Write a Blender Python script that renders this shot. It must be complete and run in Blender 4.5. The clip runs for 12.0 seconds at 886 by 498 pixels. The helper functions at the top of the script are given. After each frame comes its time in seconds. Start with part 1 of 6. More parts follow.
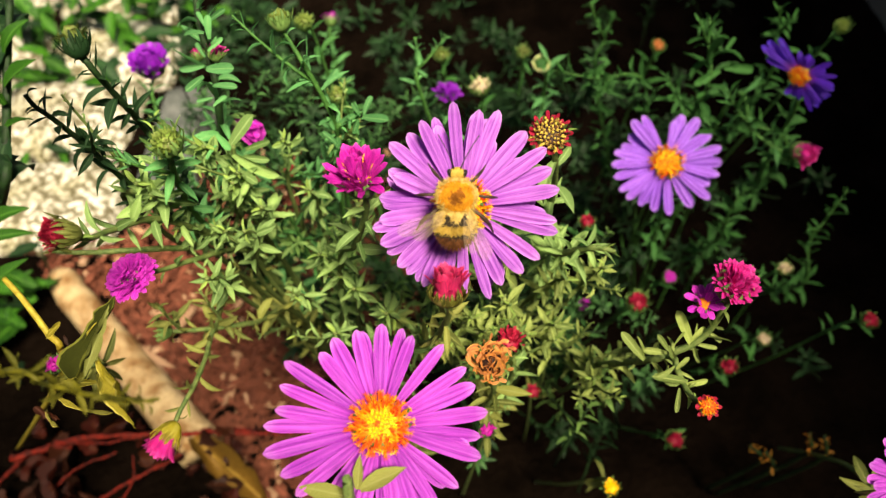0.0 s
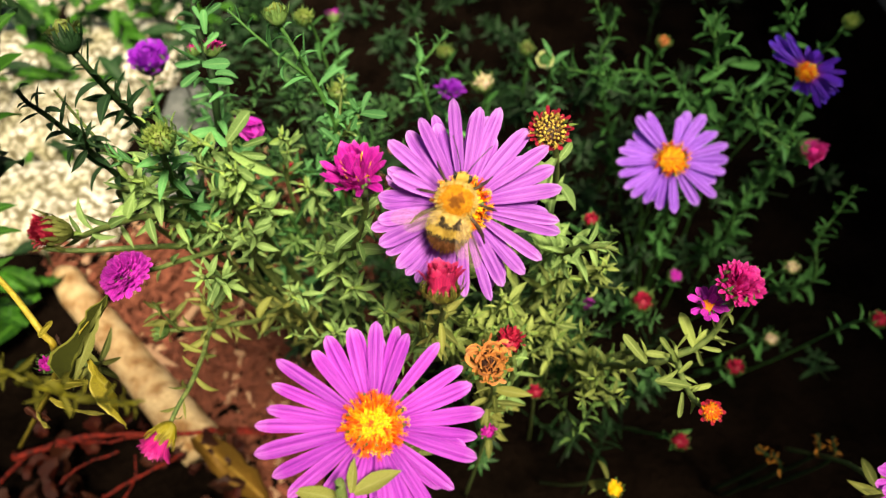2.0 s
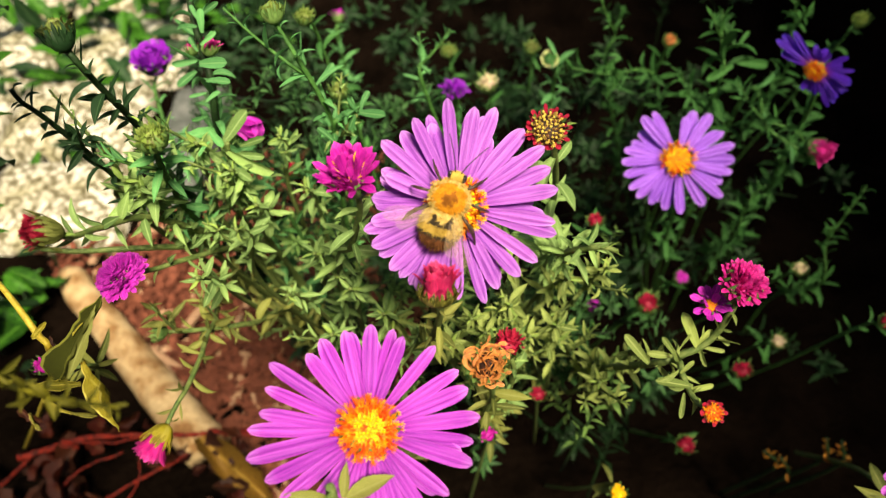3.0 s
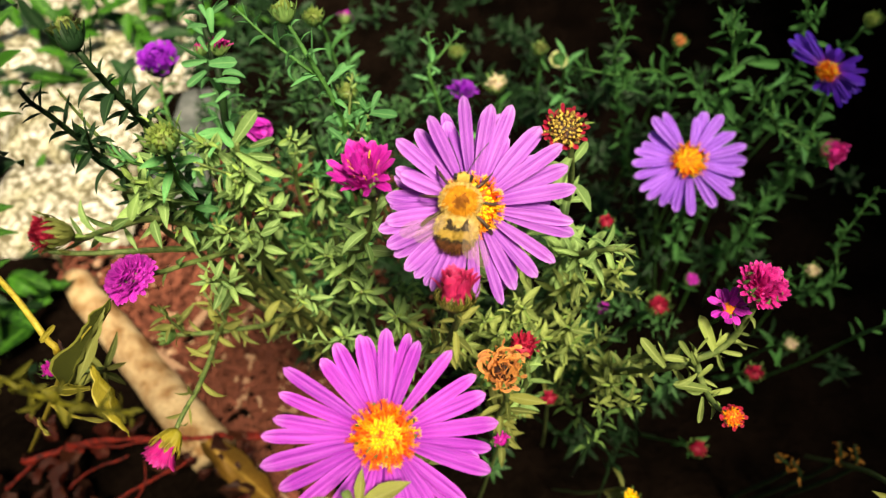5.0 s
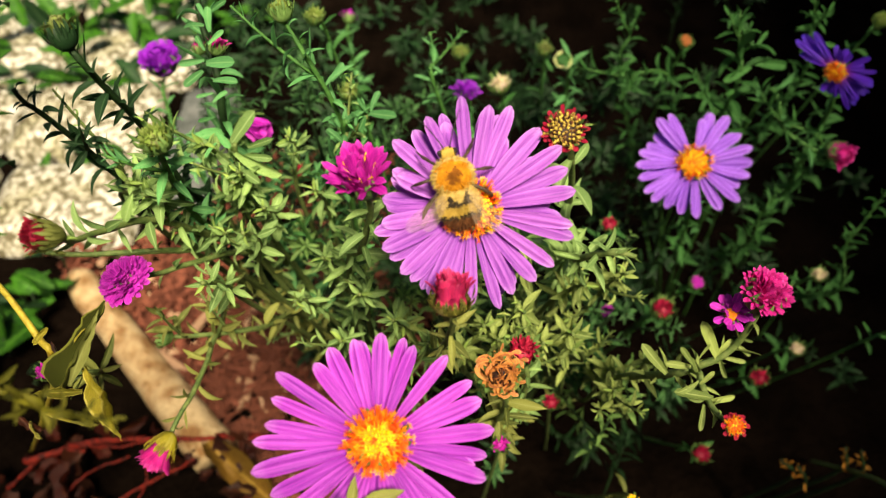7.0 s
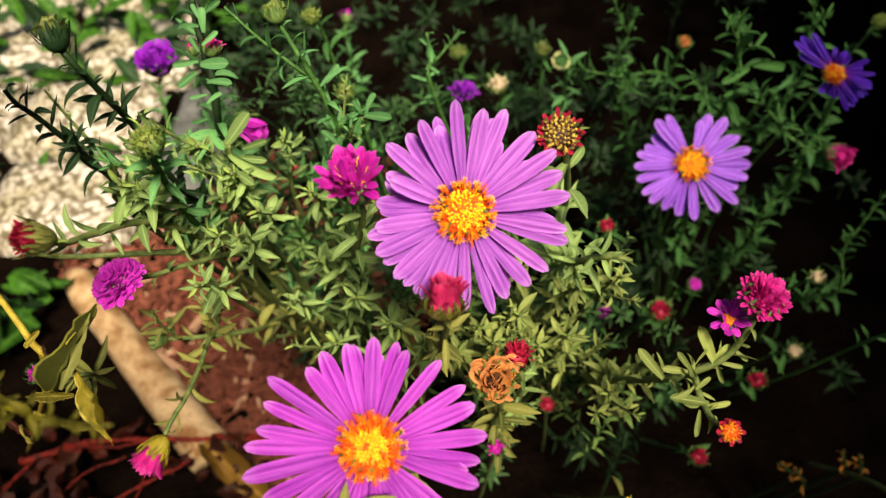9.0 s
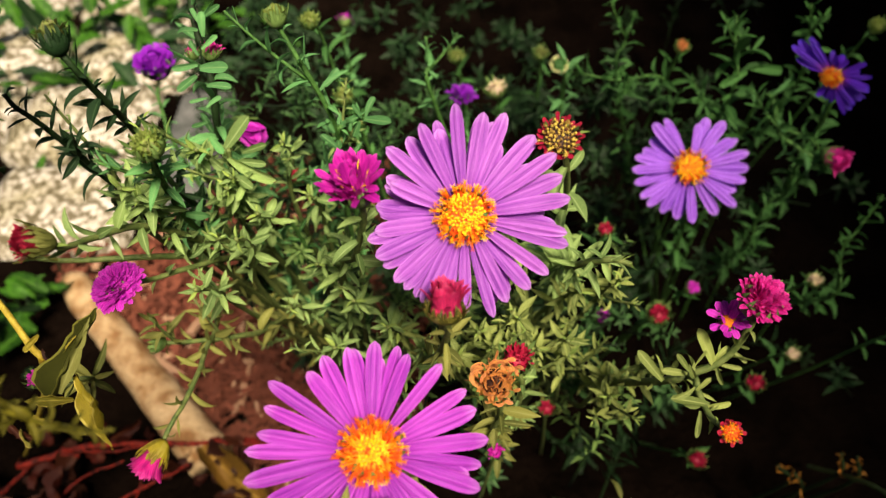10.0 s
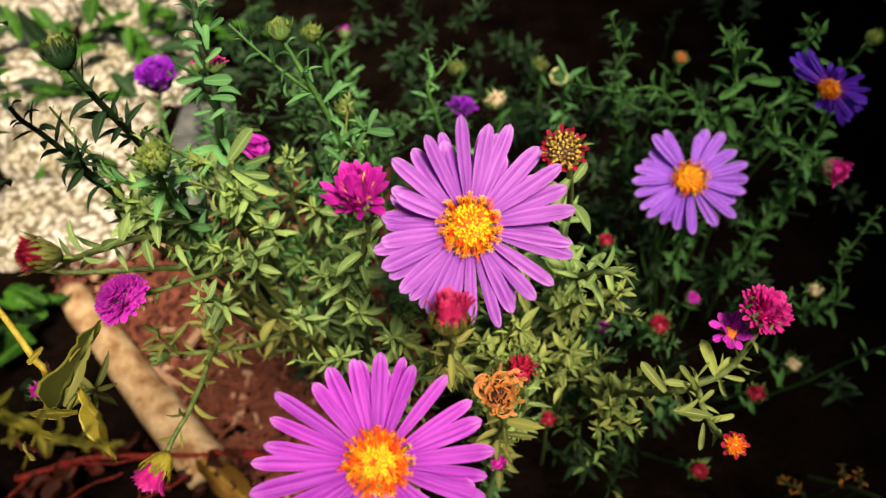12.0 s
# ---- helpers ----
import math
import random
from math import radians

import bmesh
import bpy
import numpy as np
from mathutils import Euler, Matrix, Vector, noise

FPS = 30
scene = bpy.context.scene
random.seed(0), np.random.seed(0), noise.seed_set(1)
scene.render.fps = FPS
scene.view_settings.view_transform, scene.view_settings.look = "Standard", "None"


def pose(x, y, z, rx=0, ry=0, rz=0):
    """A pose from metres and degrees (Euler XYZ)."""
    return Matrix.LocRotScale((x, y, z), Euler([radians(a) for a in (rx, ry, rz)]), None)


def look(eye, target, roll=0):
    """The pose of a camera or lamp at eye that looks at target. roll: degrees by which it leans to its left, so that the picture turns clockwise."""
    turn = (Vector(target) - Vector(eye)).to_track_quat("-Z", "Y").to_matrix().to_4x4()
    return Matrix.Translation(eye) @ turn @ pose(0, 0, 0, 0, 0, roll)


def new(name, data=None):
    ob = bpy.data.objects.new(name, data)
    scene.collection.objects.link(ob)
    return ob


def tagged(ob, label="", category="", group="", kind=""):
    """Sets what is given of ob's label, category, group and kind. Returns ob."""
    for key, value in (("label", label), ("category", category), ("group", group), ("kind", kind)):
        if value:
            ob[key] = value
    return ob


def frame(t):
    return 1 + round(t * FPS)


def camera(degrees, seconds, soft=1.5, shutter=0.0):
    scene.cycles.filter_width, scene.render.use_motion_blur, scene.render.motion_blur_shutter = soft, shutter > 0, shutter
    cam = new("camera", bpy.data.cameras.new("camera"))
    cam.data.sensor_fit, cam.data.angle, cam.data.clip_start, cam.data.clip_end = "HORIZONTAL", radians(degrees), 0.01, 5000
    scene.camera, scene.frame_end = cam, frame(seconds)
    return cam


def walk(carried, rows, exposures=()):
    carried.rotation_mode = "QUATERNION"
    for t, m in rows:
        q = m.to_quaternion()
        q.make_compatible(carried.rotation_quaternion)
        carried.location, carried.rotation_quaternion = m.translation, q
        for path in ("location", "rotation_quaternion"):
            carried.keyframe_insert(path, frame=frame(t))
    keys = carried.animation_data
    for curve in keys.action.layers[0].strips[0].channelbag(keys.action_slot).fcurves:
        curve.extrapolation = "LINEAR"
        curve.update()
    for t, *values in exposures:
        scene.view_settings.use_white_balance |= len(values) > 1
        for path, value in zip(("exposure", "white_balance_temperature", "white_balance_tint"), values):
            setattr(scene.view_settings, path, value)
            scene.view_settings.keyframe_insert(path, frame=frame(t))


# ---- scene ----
# ---- camera ----
cam = camera(60, 12.0, soft=1.3)
cam.data.dof.use_dof = True
cam.data.dof.focus_distance = 0.175
cam.data.dof.aperture_fstop = 18.0
PATH = [
    (0, pose(0.00006, -0.00101, 0.42191, 40.024, -0.141, -0.103)),
    (0.5, pose(-0.00249, -0.00202, 0.42035, 40.313, -0.127, -0.428)),
    (1, pose(-0.00164, -0.00155, 0.42004, 40.230, -0.055, -0.265)),
    (1.5, pose(-0.00000, 0.00000, 0.42000, 40.000, -0.000, -0.000)),
    (2, pose(0.00204, 0.00114, 0.41920, 39.915, 0.239, 0.255)),
    (2.5, pose(0.00383, 0.00246, 0.41834, 39.858, 0.456, 0.586)),
    (3, pose(0.00495, 0.00275, 0.41725, 40.000, 0.790, 0.774)),
    (5, pose(0.00228, 0.00437, 0.41509, 40.187, 0.957, 0.864)),
    (5.5, pose(0.00241, 0.00435, 0.41455, 40.335, 0.982, 1.034)),
    (6, pose(0.00270, 0.00531, 0.41424, 40.301, 1.014, 1.126)),
    (6.5, pose(0.00338, 0.00610, 0.41387, 40.242, 1.134, 1.251)),
    (7, pose(0.00421, 0.00665, 0.41350, 40.191, 1.181, 1.401)),
    (9, pose(0.00533, 0.00814, 0.41329, 40.110, 1.072, 1.501)),
    (9.5, pose(0.00533, 0.00803, 0.41340, 40.250, 1.092, 1.414)),
    (10, pose(0.00473, 0.00811, 0.41344, 40.349, 0.953, 1.316)),
    (10.5, pose(0.00437, 0.00843, 0.41373, 40.417, 0.861, 1.253)),
    (11, pose(0.00426, 0.00876, 0.41434, 40.544, 0.884, 1.156)),
    (11.5, pose(0.00376, 0.00830, 0.41437, 40.880, 0.815, 1.097)),
    (12, pose(0.00318, 0.00796, 0.41400, 41.124, 0.828, 1.117)),
]
walk(cam, PATH, exposures=[(0.0, 1.38, 8400, 11), (3.0, 1.38, 8400, 11), (7.2, 1.28, 8400, 12), (9.5, 1.10, 8200, 22), (12.0, 1.05, 8200, 22)])

# ---- world and sun ----
SUN_FROM = Vector((0.20, -0.47, 0.86)).normalized()
world = bpy.data.worlds.new("sky")
scene.world = world
world.use_nodes = True
_nt = world.node_tree
_sky = _nt.nodes.new("ShaderNodeTexSky")
_sky.sky_type = "NISHITA"
_sky.sun_disc = False
_sky.sun_elevation = math.asin(SUN_FROM.z)
_sky.sun_rotation = math.atan2(SUN_FROM.x, SUN_FROM.y)
_bg = next(n for n in _nt.nodes if n.type == "BACKGROUND")
_bg.inputs["Strength"].default_value = 0.046
_nt.links.new(_sky.outputs[0], _bg.inputs["Color"])
sun_data = bpy.data.lights.new("sun", "SUN")
sun_data.energy, sun_data.angle, sun_data.color = 5.0, radians(14), (1.0, 0.95, 0.86)
sun = new("sun", sun_data)
sun.matrix_world = look(SUN_FROM * 5, (0, 0, 0))


# ---- materials ----
def nodes_of(name, rough=0.6, spec=0.3):
    m = bpy.data.materials.new(name)
    m.use_nodes = True
    nt = m.node_tree
    b = next(n for n in nt.nodes if n.type == "BSDF_PRINCIPLED")
    b.inputs["Roughness"].default_value = rough
    b.inputs["Specular IOR Level"].default_value = spec
    return m, nt, b


def node(nt, kind, **values):
    n = nt.nodes.new(kind)
    for key, value in values.items():
        n.inputs[key.replace("_", " ")].default_value = value
    return n


def noise_of(nt, scale, detail=4.0, coord="Object", stretch=None):
    c = nt.nodes.new("ShaderNodeTexCoord")
    n = node(nt, "ShaderNodeTexNoise", Scale=scale, Detail=detail)
    if stretch:
        mp = node(nt, "ShaderNodeMapping", Scale=stretch)
        nt.links.new(c.outputs[coord], mp.inputs[0])
        nt.links.new(mp.outputs[0], n.inputs["Vector"])
    else:
        nt.links.new(c.outputs[coord], n.inputs["Vector"])
    return n.outputs["Fac"]


def ramp(nt, fac, stops):
    r = nt.nodes.new("ShaderNodeValToRGB")
    while len(r.color_ramp.elements) < len(stops):
        r.color_ramp.elements.new(0.5)
    for e, (p, c) in zip(r.color_ramp.elements, stops):
        e.position, e.color = p, (*c, 1)
    nt.links.new(fac, r.inputs[0])
    return r.outputs[0]


def mixed(nt, fac, a, b, blend="MIX"):
    n = nt.nodes.new("ShaderNodeMix")
    n.data_type, n.blend_type = "RGBA", blend
    for v, i in ((fac, 0), (a, 6), (b, 7)):
        if isinstance(v, bpy.types.NodeSocket):
            nt.links.new(v, n.inputs[i])
        elif i == 0:
            n.inputs[0].default_value = v
        else:
            n.inputs[i].default_value = (*v, 1)
    return n.outputs[2]


def maths(nt, op, a, b=None):
    n = nt.nodes.new("ShaderNodeMath")
    n.operation = op
    for v, i in ((a, 0), (b, 1)):
        if isinstance(v, bpy.types.NodeSocket):
            nt.links.new(v, n.inputs[i])
        elif v is not None:
            n.inputs[i].default_value = v
    return n.outputs[0]


def bump(nt, b, height, strength=0.3, distance=0.0005):
    n = node(nt, "ShaderNodeBump", Strength=strength, Distance=distance)
    nt.links.new(height, n.inputs["Height"])
    nt.links.new(n.outputs[0], b.inputs["Normal"])
    return n.outputs[0]


def translucent(m, nt, b, colour, share):
    out = next(n for n in nt.nodes if n.type == "OUTPUT_MATERIAL")
    t = nt.nodes.new("ShaderNodeBsdfTranslucent")
    x = nt.nodes.new("ShaderNodeMixShader")
    x.inputs[0].default_value = share
    nt.links.new(colour, t.inputs[0])
    nt.links.new(b.outputs[0], x.inputs[1])
    nt.links.new(t.outputs[0], x.inputs[2])
    nt.links.new(x.outputs[0], out.inputs["Surface"])


def uv_of(nt):
    c = nt.nodes.new("ShaderNodeTexCoord")
    s = nt.nodes.new("ShaderNodeSeparateXYZ")
    nt.links.new(c.outputs["UV"], s.inputs[0])
    return s.outputs[0], s.outputs[1]


def chance(nt, island):
    if island:
        return nt.nodes.new("ShaderNodeNewGeometry").outputs["Random Per Island"]
    return nt.nodes.new("ShaderNodeObjectInfo").outputs["Random"]


def petal_material(name, base, body, tip, island=False, share=0.3):
    """Ray petal: lit edges and midrib and shaded grooves put into its colour, fine streaks along it."""
    m, nt, b = nodes_of(name, 0.5, 0.28)
    u, v = uv_of(nt)
    along = ramp(nt, u, [(0.0, base), (0.35, body), (0.85, body), (1.0, tip)])
    c = nt.nodes.new("ShaderNodeTexCoord")
    mp = node(nt, "ShaderNodeMapping", Scale=(1.3, 13.0, 1.0))
    nt.links.new(c.outputs["UV"], mp.inputs[0])
    n = node(nt, "ShaderNodeTexNoise", Scale=1.6, Detail=4.0)
    shift = nt.nodes.new("ShaderNodeVectorMath")
    shift.operation = "ADD"
    nt.links.new(mp.outputs[0], shift.inputs[0])
    nt.links.new(maths(nt, "MULTIPLY", chance(nt, island), 40.0), shift.inputs[1])
    nt.links.new(shift.outputs[0], n.inputs["Vector"])
    streak = ramp(nt, n.outputs["Fac"], [(0.32, (0.55, 0.40, 0.66)), (0.5, (0.98, 0.95, 0.98)), (0.68, (1.2, 1.22, 1.14))])
    col = mixed(nt, 1.0, along, streak, "MULTIPLY")
    off = maths(nt, "ABSOLUTE", maths(nt, "SUBTRACT", v, 0.5))
    # Edge highlights and groove shade, multiplied into the petal colour.
    groove_shade = ramp(nt, off, [(0.0, (1.12, 1.2, 1.1)), (0.10, (1.0, 1.0, 1.0)), (0.25, (0.80, 0.68, 0.84)), (0.38, (1.0, 1.0, 1.0)), (0.5, (1.25, 1.5, 1.2))])
    col = mixed(nt, 1.0, col, groove_shade, "MULTIPLY")
    tone = ramp(nt, chance(nt, island), [(0.0, (0.84, 0.78, 0.90)), (0.5, (0.98, 0.98, 0.98)), (1.0, (1.12, 1.18, 1.08))])
    col = mixed(nt, 1.0, col, tone, "MULTIPLY")
    nt.links.new(col, b.inputs["Base Color"])
    bump(nt, b, n.outputs["Fac"], 0.5, 0.0004)
    translucent(m, nt, b, col, share)
    return m


def leaf_material(name, dark, light, vein, island=False, share=0.35, rough=0.6, rim=None):
    m, nt, b = nodes_of(name, rough, 0.22)
    u, v = uv_of(nt)
    blotch = noise_of(nt, 260.0, 4.0)
    col = mixed(nt, ramp(nt, blotch, [(0.35, (0, 0, 0)), (0.7, (1, 1, 1))]), dark, light)
    tone = ramp(nt, chance(nt, island), [(0.0, (0.48, 0.56, 0.5)), (0.6, (1.0, 1.0, 1.0)), (1.0, (1.36, 1.34, 1.22))])
    col = mixed(nt, 1.0, col, tone, "MULTIPLY")
    off = maths(nt, "ABSOLUTE", maths(nt, "SUBTRACT", v, 0.5))
    rib = maths(nt, "LESS_THAN", off, 0.05)
    col = mixed(nt, maths(nt, "MULTIPLY", rib, 0.6), col, vein)
    if rim:
        col = mixed(nt, maths(nt, "GREATER_THAN", off, 0.455), col, rim)
    nt.links.new(col, b.inputs["Base Color"])
    bump(nt, b, blotch, 0.3, 0.0004)
    translucent(m, nt, b, col, share)
    return m


def plain_material(name, a, c, scale, rough=0.7, spec=0.25, strength=0.4, distance=0.0006, detail=5.0, lo=0.35, hi=0.68):
    m, nt, b = nodes_of(name, rough, spec)
    f = noise_of(nt, scale, detail)
    g = noise_of(nt, scale * 7.3, 3.0)
    col = mixed(nt, ramp(nt, f, [(lo, (0, 0, 0)), (hi, (1, 1, 1))]), a, c)
    col = mixed(nt, 1.0, col, ramp(nt, g, [(0.3, (0.7, 0.7, 0.7)), (0.7, (1.15, 1.15, 1.15))]), "MULTIPLY")
    nt.links.new(col, b.inputs["Base Color"])
    bump(nt, b, maths(nt, "ADD", f, g), strength, distance)
    return m


PETAL_LILAC = petal_material("lilac_petal", (0.27, 0.050, 0.42), (0.365, 0.098, 0.50), (0.48, 0.21, 0.62))
PETAL_PINK = petal_material("pink_petal", (0.30, 0.016, 0.38), (0.41, 0.050, 0.50), (0.53, 0.16, 0.62))
PETAL_MAUVE = petal_material("mauve_petal", (0.28, 0.07, 0.60), (0.35, 0.12, 0.73), (0.44, 0.21, 0.80))
PETAL_VIOLET = petal_material("violet_petal", (0.26, 0.02, 0.36), (0.10, 0.02, 0.52), (0.08, 0.03, 0.64))
PETAL_MAGENTA = petal_material("magenta_petal", (0.42, 0.01, 0.22), (0.54, 0.018, 0.36), (0.6, 0.06, 0.44))
PETAL_PURPLE = petal_material("purple_petal", (0.42, 0.015, 0.38), (0.58, 0.030, 0.50), (0.64, 0.08, 0.56))
PETAL_RED = petal_material("crimson_petal", (0.22, 0.008, 0.012), (0.38, 0.012, 0.045), (0.46, 0.035, 0.07))
PETAL_CERISE = petal_material("cerise_petal", (0.46, 0.010, 0.16), (0.64, 0.020, 0.27), (0.70, 0.07, 0.36))
PETAL_CORAL = petal_material("coral_petal", (0.40, 0.02, 0.05), (0.56, 0.026, 0.125), (0.62, 0.07, 0.19))
PETAL_ROSE = petal_material("rose_petal", (0.55, 0.02, 0.20), (0.76, 0.03, 0.32), (0.82, 0.10, 0.42))
PETAL_BROWN = petal_material("withered_petal", (0.42, 0.13, 0.03), (0.64, 0.27, 0.075), (0.76, 0.44, 0.17))
PETAL_PALE = petal_material("pale_green_petal", (0.2, 0.3, 0.08), (0.42, 0.5, 0.2), (0.55, 0.6, 0.32))
PETAL_CREAM = petal_material("cream_petal", (0.4, 0.3, 0.12), (0.6, 0.52, 0.34), (0.7, 0.64, 0.46))
PETAL_PLUM = petal_material("plum_petal", (0.20, 0.008, 0.34), (0.24, 0.012, 0.42), (0.3, 0.03, 0.5))
PETAL_GREEN = petal_material("unripe_petal", (0.08, 0.14, 0.02), (0.16, 0.24, 0.05), (0.26, 0.34, 0.09))
LEAF = leaf_material("leaf_green", (0.11, 0.21, 0.06), (0.30, 0.47, 0.165), (0.36, 0.52, 0.21))
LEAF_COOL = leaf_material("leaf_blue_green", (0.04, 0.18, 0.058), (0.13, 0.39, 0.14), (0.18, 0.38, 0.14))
LEAF_OLIVE = leaf_material("leaf_olive", (0.11, 0.13, 0.03), (0.25, 0.27, 0.075), (0.28, 0.31, 0.10))
LEAF_PALE = leaf_material("leaf_pale", (0.14, 0.20, 0.05), (0.33, 0.42, 0.13), (0.38, 0.46, 0.16))
LEAF_RUSTY = leaf_material("leaf_rusty", (0.26, 0.040, 0.008), (0.46, 0.26, 0.04), (0.48, 0.30, 0.06))
LEAF_TIP = leaf_material("leaf_young", (0.16, 0.28, 0.055), (0.34, 0.50, 0.13), (0.40, 0.55, 0.18), share=0.4)
# Leaf green darkened for rear shoots; their shade is put into the colour.
LEAF_SHADE_GREEN = leaf_material("leaf_shade_green", (0.018, 0.09, 0.022), (0.055, 0.20, 0.05), (0.09, 0.26, 0.07))
LEAF_MANY = leaf_material("leaf_mass", (0.07, 0.155, 0.04), (0.18, 0.33, 0.09), (0.2, 0.28, 0.1), island=True)
# Dimmed copies of the mass leaf; shade of the bed's depth put into colour.
LEAF_SHADE_DIM = leaf_material("leaf_mass_shade_dim", (0.016, 0.065, 0.02), (0.05, 0.15, 0.045), (0.10, 0.20, 0.07), island=True)
LEAF_SHADE_DARK = leaf_material("leaf_mass_shade_dark", (0.005, 0.025, 0.008), (0.013, 0.050, 0.015), (0.04, 0.09, 0.035), island=True)
LEAF_VIVID = leaf_material("leaf_vivid", (0.008, 0.055, 0.005), (0.036, 0.16, 0.012), (0.08, 0.24, 0.03), island=True, share=0.4)
LEAF_WILT = leaf_material("leaf_wilted", (0.030, 0.036, 0.006), (0.19, 0.18, 0.028), (0.3, 0.28, 0.08), rim=(0.42, 0.36, 0.08))
LEAF_TORN = leaf_material("leaf_torn", (0.016, 0.014, 0.002), (0.085, 0.100, 0.010), (0.12, 0.13, 0.02), rim=(0.16, 0.17, 0.03), rough=0.95)
LEAF_NEEDLE = leaf_material("leaf_needle", (0.024, 0.026, 0.003), (0.21, 0.20, 0.02), (0.14, 0.14, 0.03))
LEAF_YELLOWED = leaf_material("leaf_yellowed", (0.09, 0.07, 0.008), (0.38, 0.34, 0.035), (0.45, 0.40, 0.08), share=0.4, rim=(0.62, 0.54, 0.12))
LEAF_RUSSET = leaf_material("leaf_russet", (0.012, 0.002, 0.001), (0.08, 0.009, 0.0035), (0.10, 0.03, 0.009), share=0.35)
LEAF_BROWNED = leaf_material("leaf_browned", (0.07, 0.030, 0.006), (0.30, 0.17, 0.028), (0.38, 0.24, 0.05), share=0.25)
LEAF_DEAD = leaf_material("leaf_dead", (0.012, 0.003, 0.0015), (0.046, 0.010, 0.003), (0.07, 0.02, 0.006), share=0.1)
STEM = plain_material("stem_green", (0.06, 0.11, 0.028), (0.15, 0.2, 0.06), 500, 0.55)
STEM_FRESH = plain_material("stem_fresh", (0.02, 0.08, 0.015), (0.06, 0.19, 0.04), 500, 0.6)
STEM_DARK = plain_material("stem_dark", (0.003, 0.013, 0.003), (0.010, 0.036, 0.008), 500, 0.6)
STALK = plain_material("stalk_yellow", (0.26, 0.19, 0.02), (0.42, 0.36, 0.05), 300, 0.5)
DISC_YELLOW = plain_material("floret_yellow", (0.84, 0.42, 0.012), (0.95, 0.62, 0.04), 900, 0.5)
DISC_ORANGE = plain_material("floret_orange", (0.68, 0.15, 0.01), (0.82, 0.30, 0.012), 900, 0.5)
DISC_RED = plain_material("floret_red", (0.58, 0.045, 0.008), (0.78, 0.12, 0.012), 900, 0.5)
SPENT = plain_material("floret_spent", (0.10, 0.03, 0.01), (0.55, 0.42, 0.08), 1400, 0.6, lo=0.40, hi=0.56)
# Near-black: dimness of the outer bed is put into the soil colour.
SHADED_SOIL = plain_material("soil", (0.0020, 0.0014, 0.0010), (0.0055, 0.0034, 0.0024), 26, 1.0, 0.0, 0.9, 0.004, 8.0)
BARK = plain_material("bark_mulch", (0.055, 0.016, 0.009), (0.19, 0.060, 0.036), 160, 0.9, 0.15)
BARK_PALE = plain_material("bark_pale", (0.26, 0.14, 0.08), (0.42, 0.27, 0.17), 200, 0.85, 0.2)
TWIG = plain_material("twig_red", (0.022, 0.002, 0.001), (0.24, 0.012, 0.004), 500, 0.7, 0.25)


def granite_material():
    """Rough split granite: pale grains the size of small pebbles with darker seams."""
    m, nt, b = nodes_of("granite", 0.9, 0.15)
    c = nt.nodes.new("ShaderNodeTexCoord")
    warp = noise_of(nt, 90.0, 3.0)
    v = node(nt, "ShaderNodeTexVoronoi", Scale=190.0, Randomness=1.0)
    nt.links.new(c.outputs["Object"], v.inputs["Vector"])
    seam = maths(nt, "ADD", maths(nt, "MULTIPLY", v.outputs["Distance"], 0.9), maths(nt, "MULTIPLY", warp, 0.6))
    col = ramp(nt, seam, [(0.40, (0.52, 0.53, 0.48)), (0.66, (0.36, 0.35, 0.29)), (0.92, (0.10, 0.09, 0.055))])
    stain = ramp(nt, noise_of(nt, 28.0, 5.0), [(0.36, (0.62, 0.60, 0.46)), (0.56, (1.0, 1.0, 1.0))])
    col = mixed(nt, 1.0, col, stain, "MULTIPLY")
    nt.links.new(col, b.inputs["Base Color"])
    bump(nt, b, maths(nt, "SUBTRACT", 1.0, seam), 0.6, 0.0014)
    return m


SETT = granite_material()
SETT_GREY = plain_material("grey_concrete", (0.05, 0.06, 0.055), (0.11, 0.12, 0.115), 60, 0.9, 0.2, 0.5, 0.002)
# For the unseen walls that are added only to cast shade.
SHADE_WALL = plain_material("shade_wall_render", (0.05, 0.045, 0.04), (0.09, 0.08, 0.07), 8, 0.9)
TIMBER = plain_material("weathered_timber", (0.21, 0.11, 0.042), (0.46, 0.34, 0.185), 70, 0.85, 0.2, 0.6, 0.002, 6.0, 0.36, 0.60)


# ---- mesh helpers ----
def mesh_of(name, verts, faces, materials, uvs=None, index=None, smooth=True):
    me = bpy.data.meshes.new(name)
    me.from_pydata([tuple(v) for v in verts], [], [tuple(f) for f in faces])
    for m in materials:
        me.materials.append(m)
    if index is not None:
        me.polygons.foreach_set("material_index", list(index))
    if smooth:
        me.polygons.foreach_set("use_smooth", [True] * len(me.polygons))
    if uvs is not None:
        layer = me.uv_layers.new(name="UVMap")
        loop = np.empty(len(me.loops), dtype=np.int32)
        me.loops.foreach_get("vertex_index", loop)
        layer.data.foreach_set("uv", np.asarray(uvs, dtype=np.float32)[loop].ravel())
    me.update()
    return me


class Heap:
    """Collects pieces into one mesh."""

    def __init__(self):
        self.v, self.f, self.u, self.i, self.n = [], [], [], [], 0

    def add(self, piece, m, slot=0):
        v, f, u = piece
        a = np.array(m)
        self.v.append(v @ a[:3, :3].T + a[:3, 3])
        self.f.extend(tuple(k + self.n for k in q) for q in f)
        self.u.append(u)
        self.i.extend([slot] * len(f))
        self.n += len(v)

    def mesh(self, name, materials, smooth=True):
        return mesh_of(name, np.concatenate(self.v), self.f, materials, np.concatenate(self.u), self.i, smooth)


def thing(name, at, label, category, group="", kind=""):
    return tagged(place(new(name), at), label, category, group, kind)


def place(ob, at):
    ob.location = at
    return ob


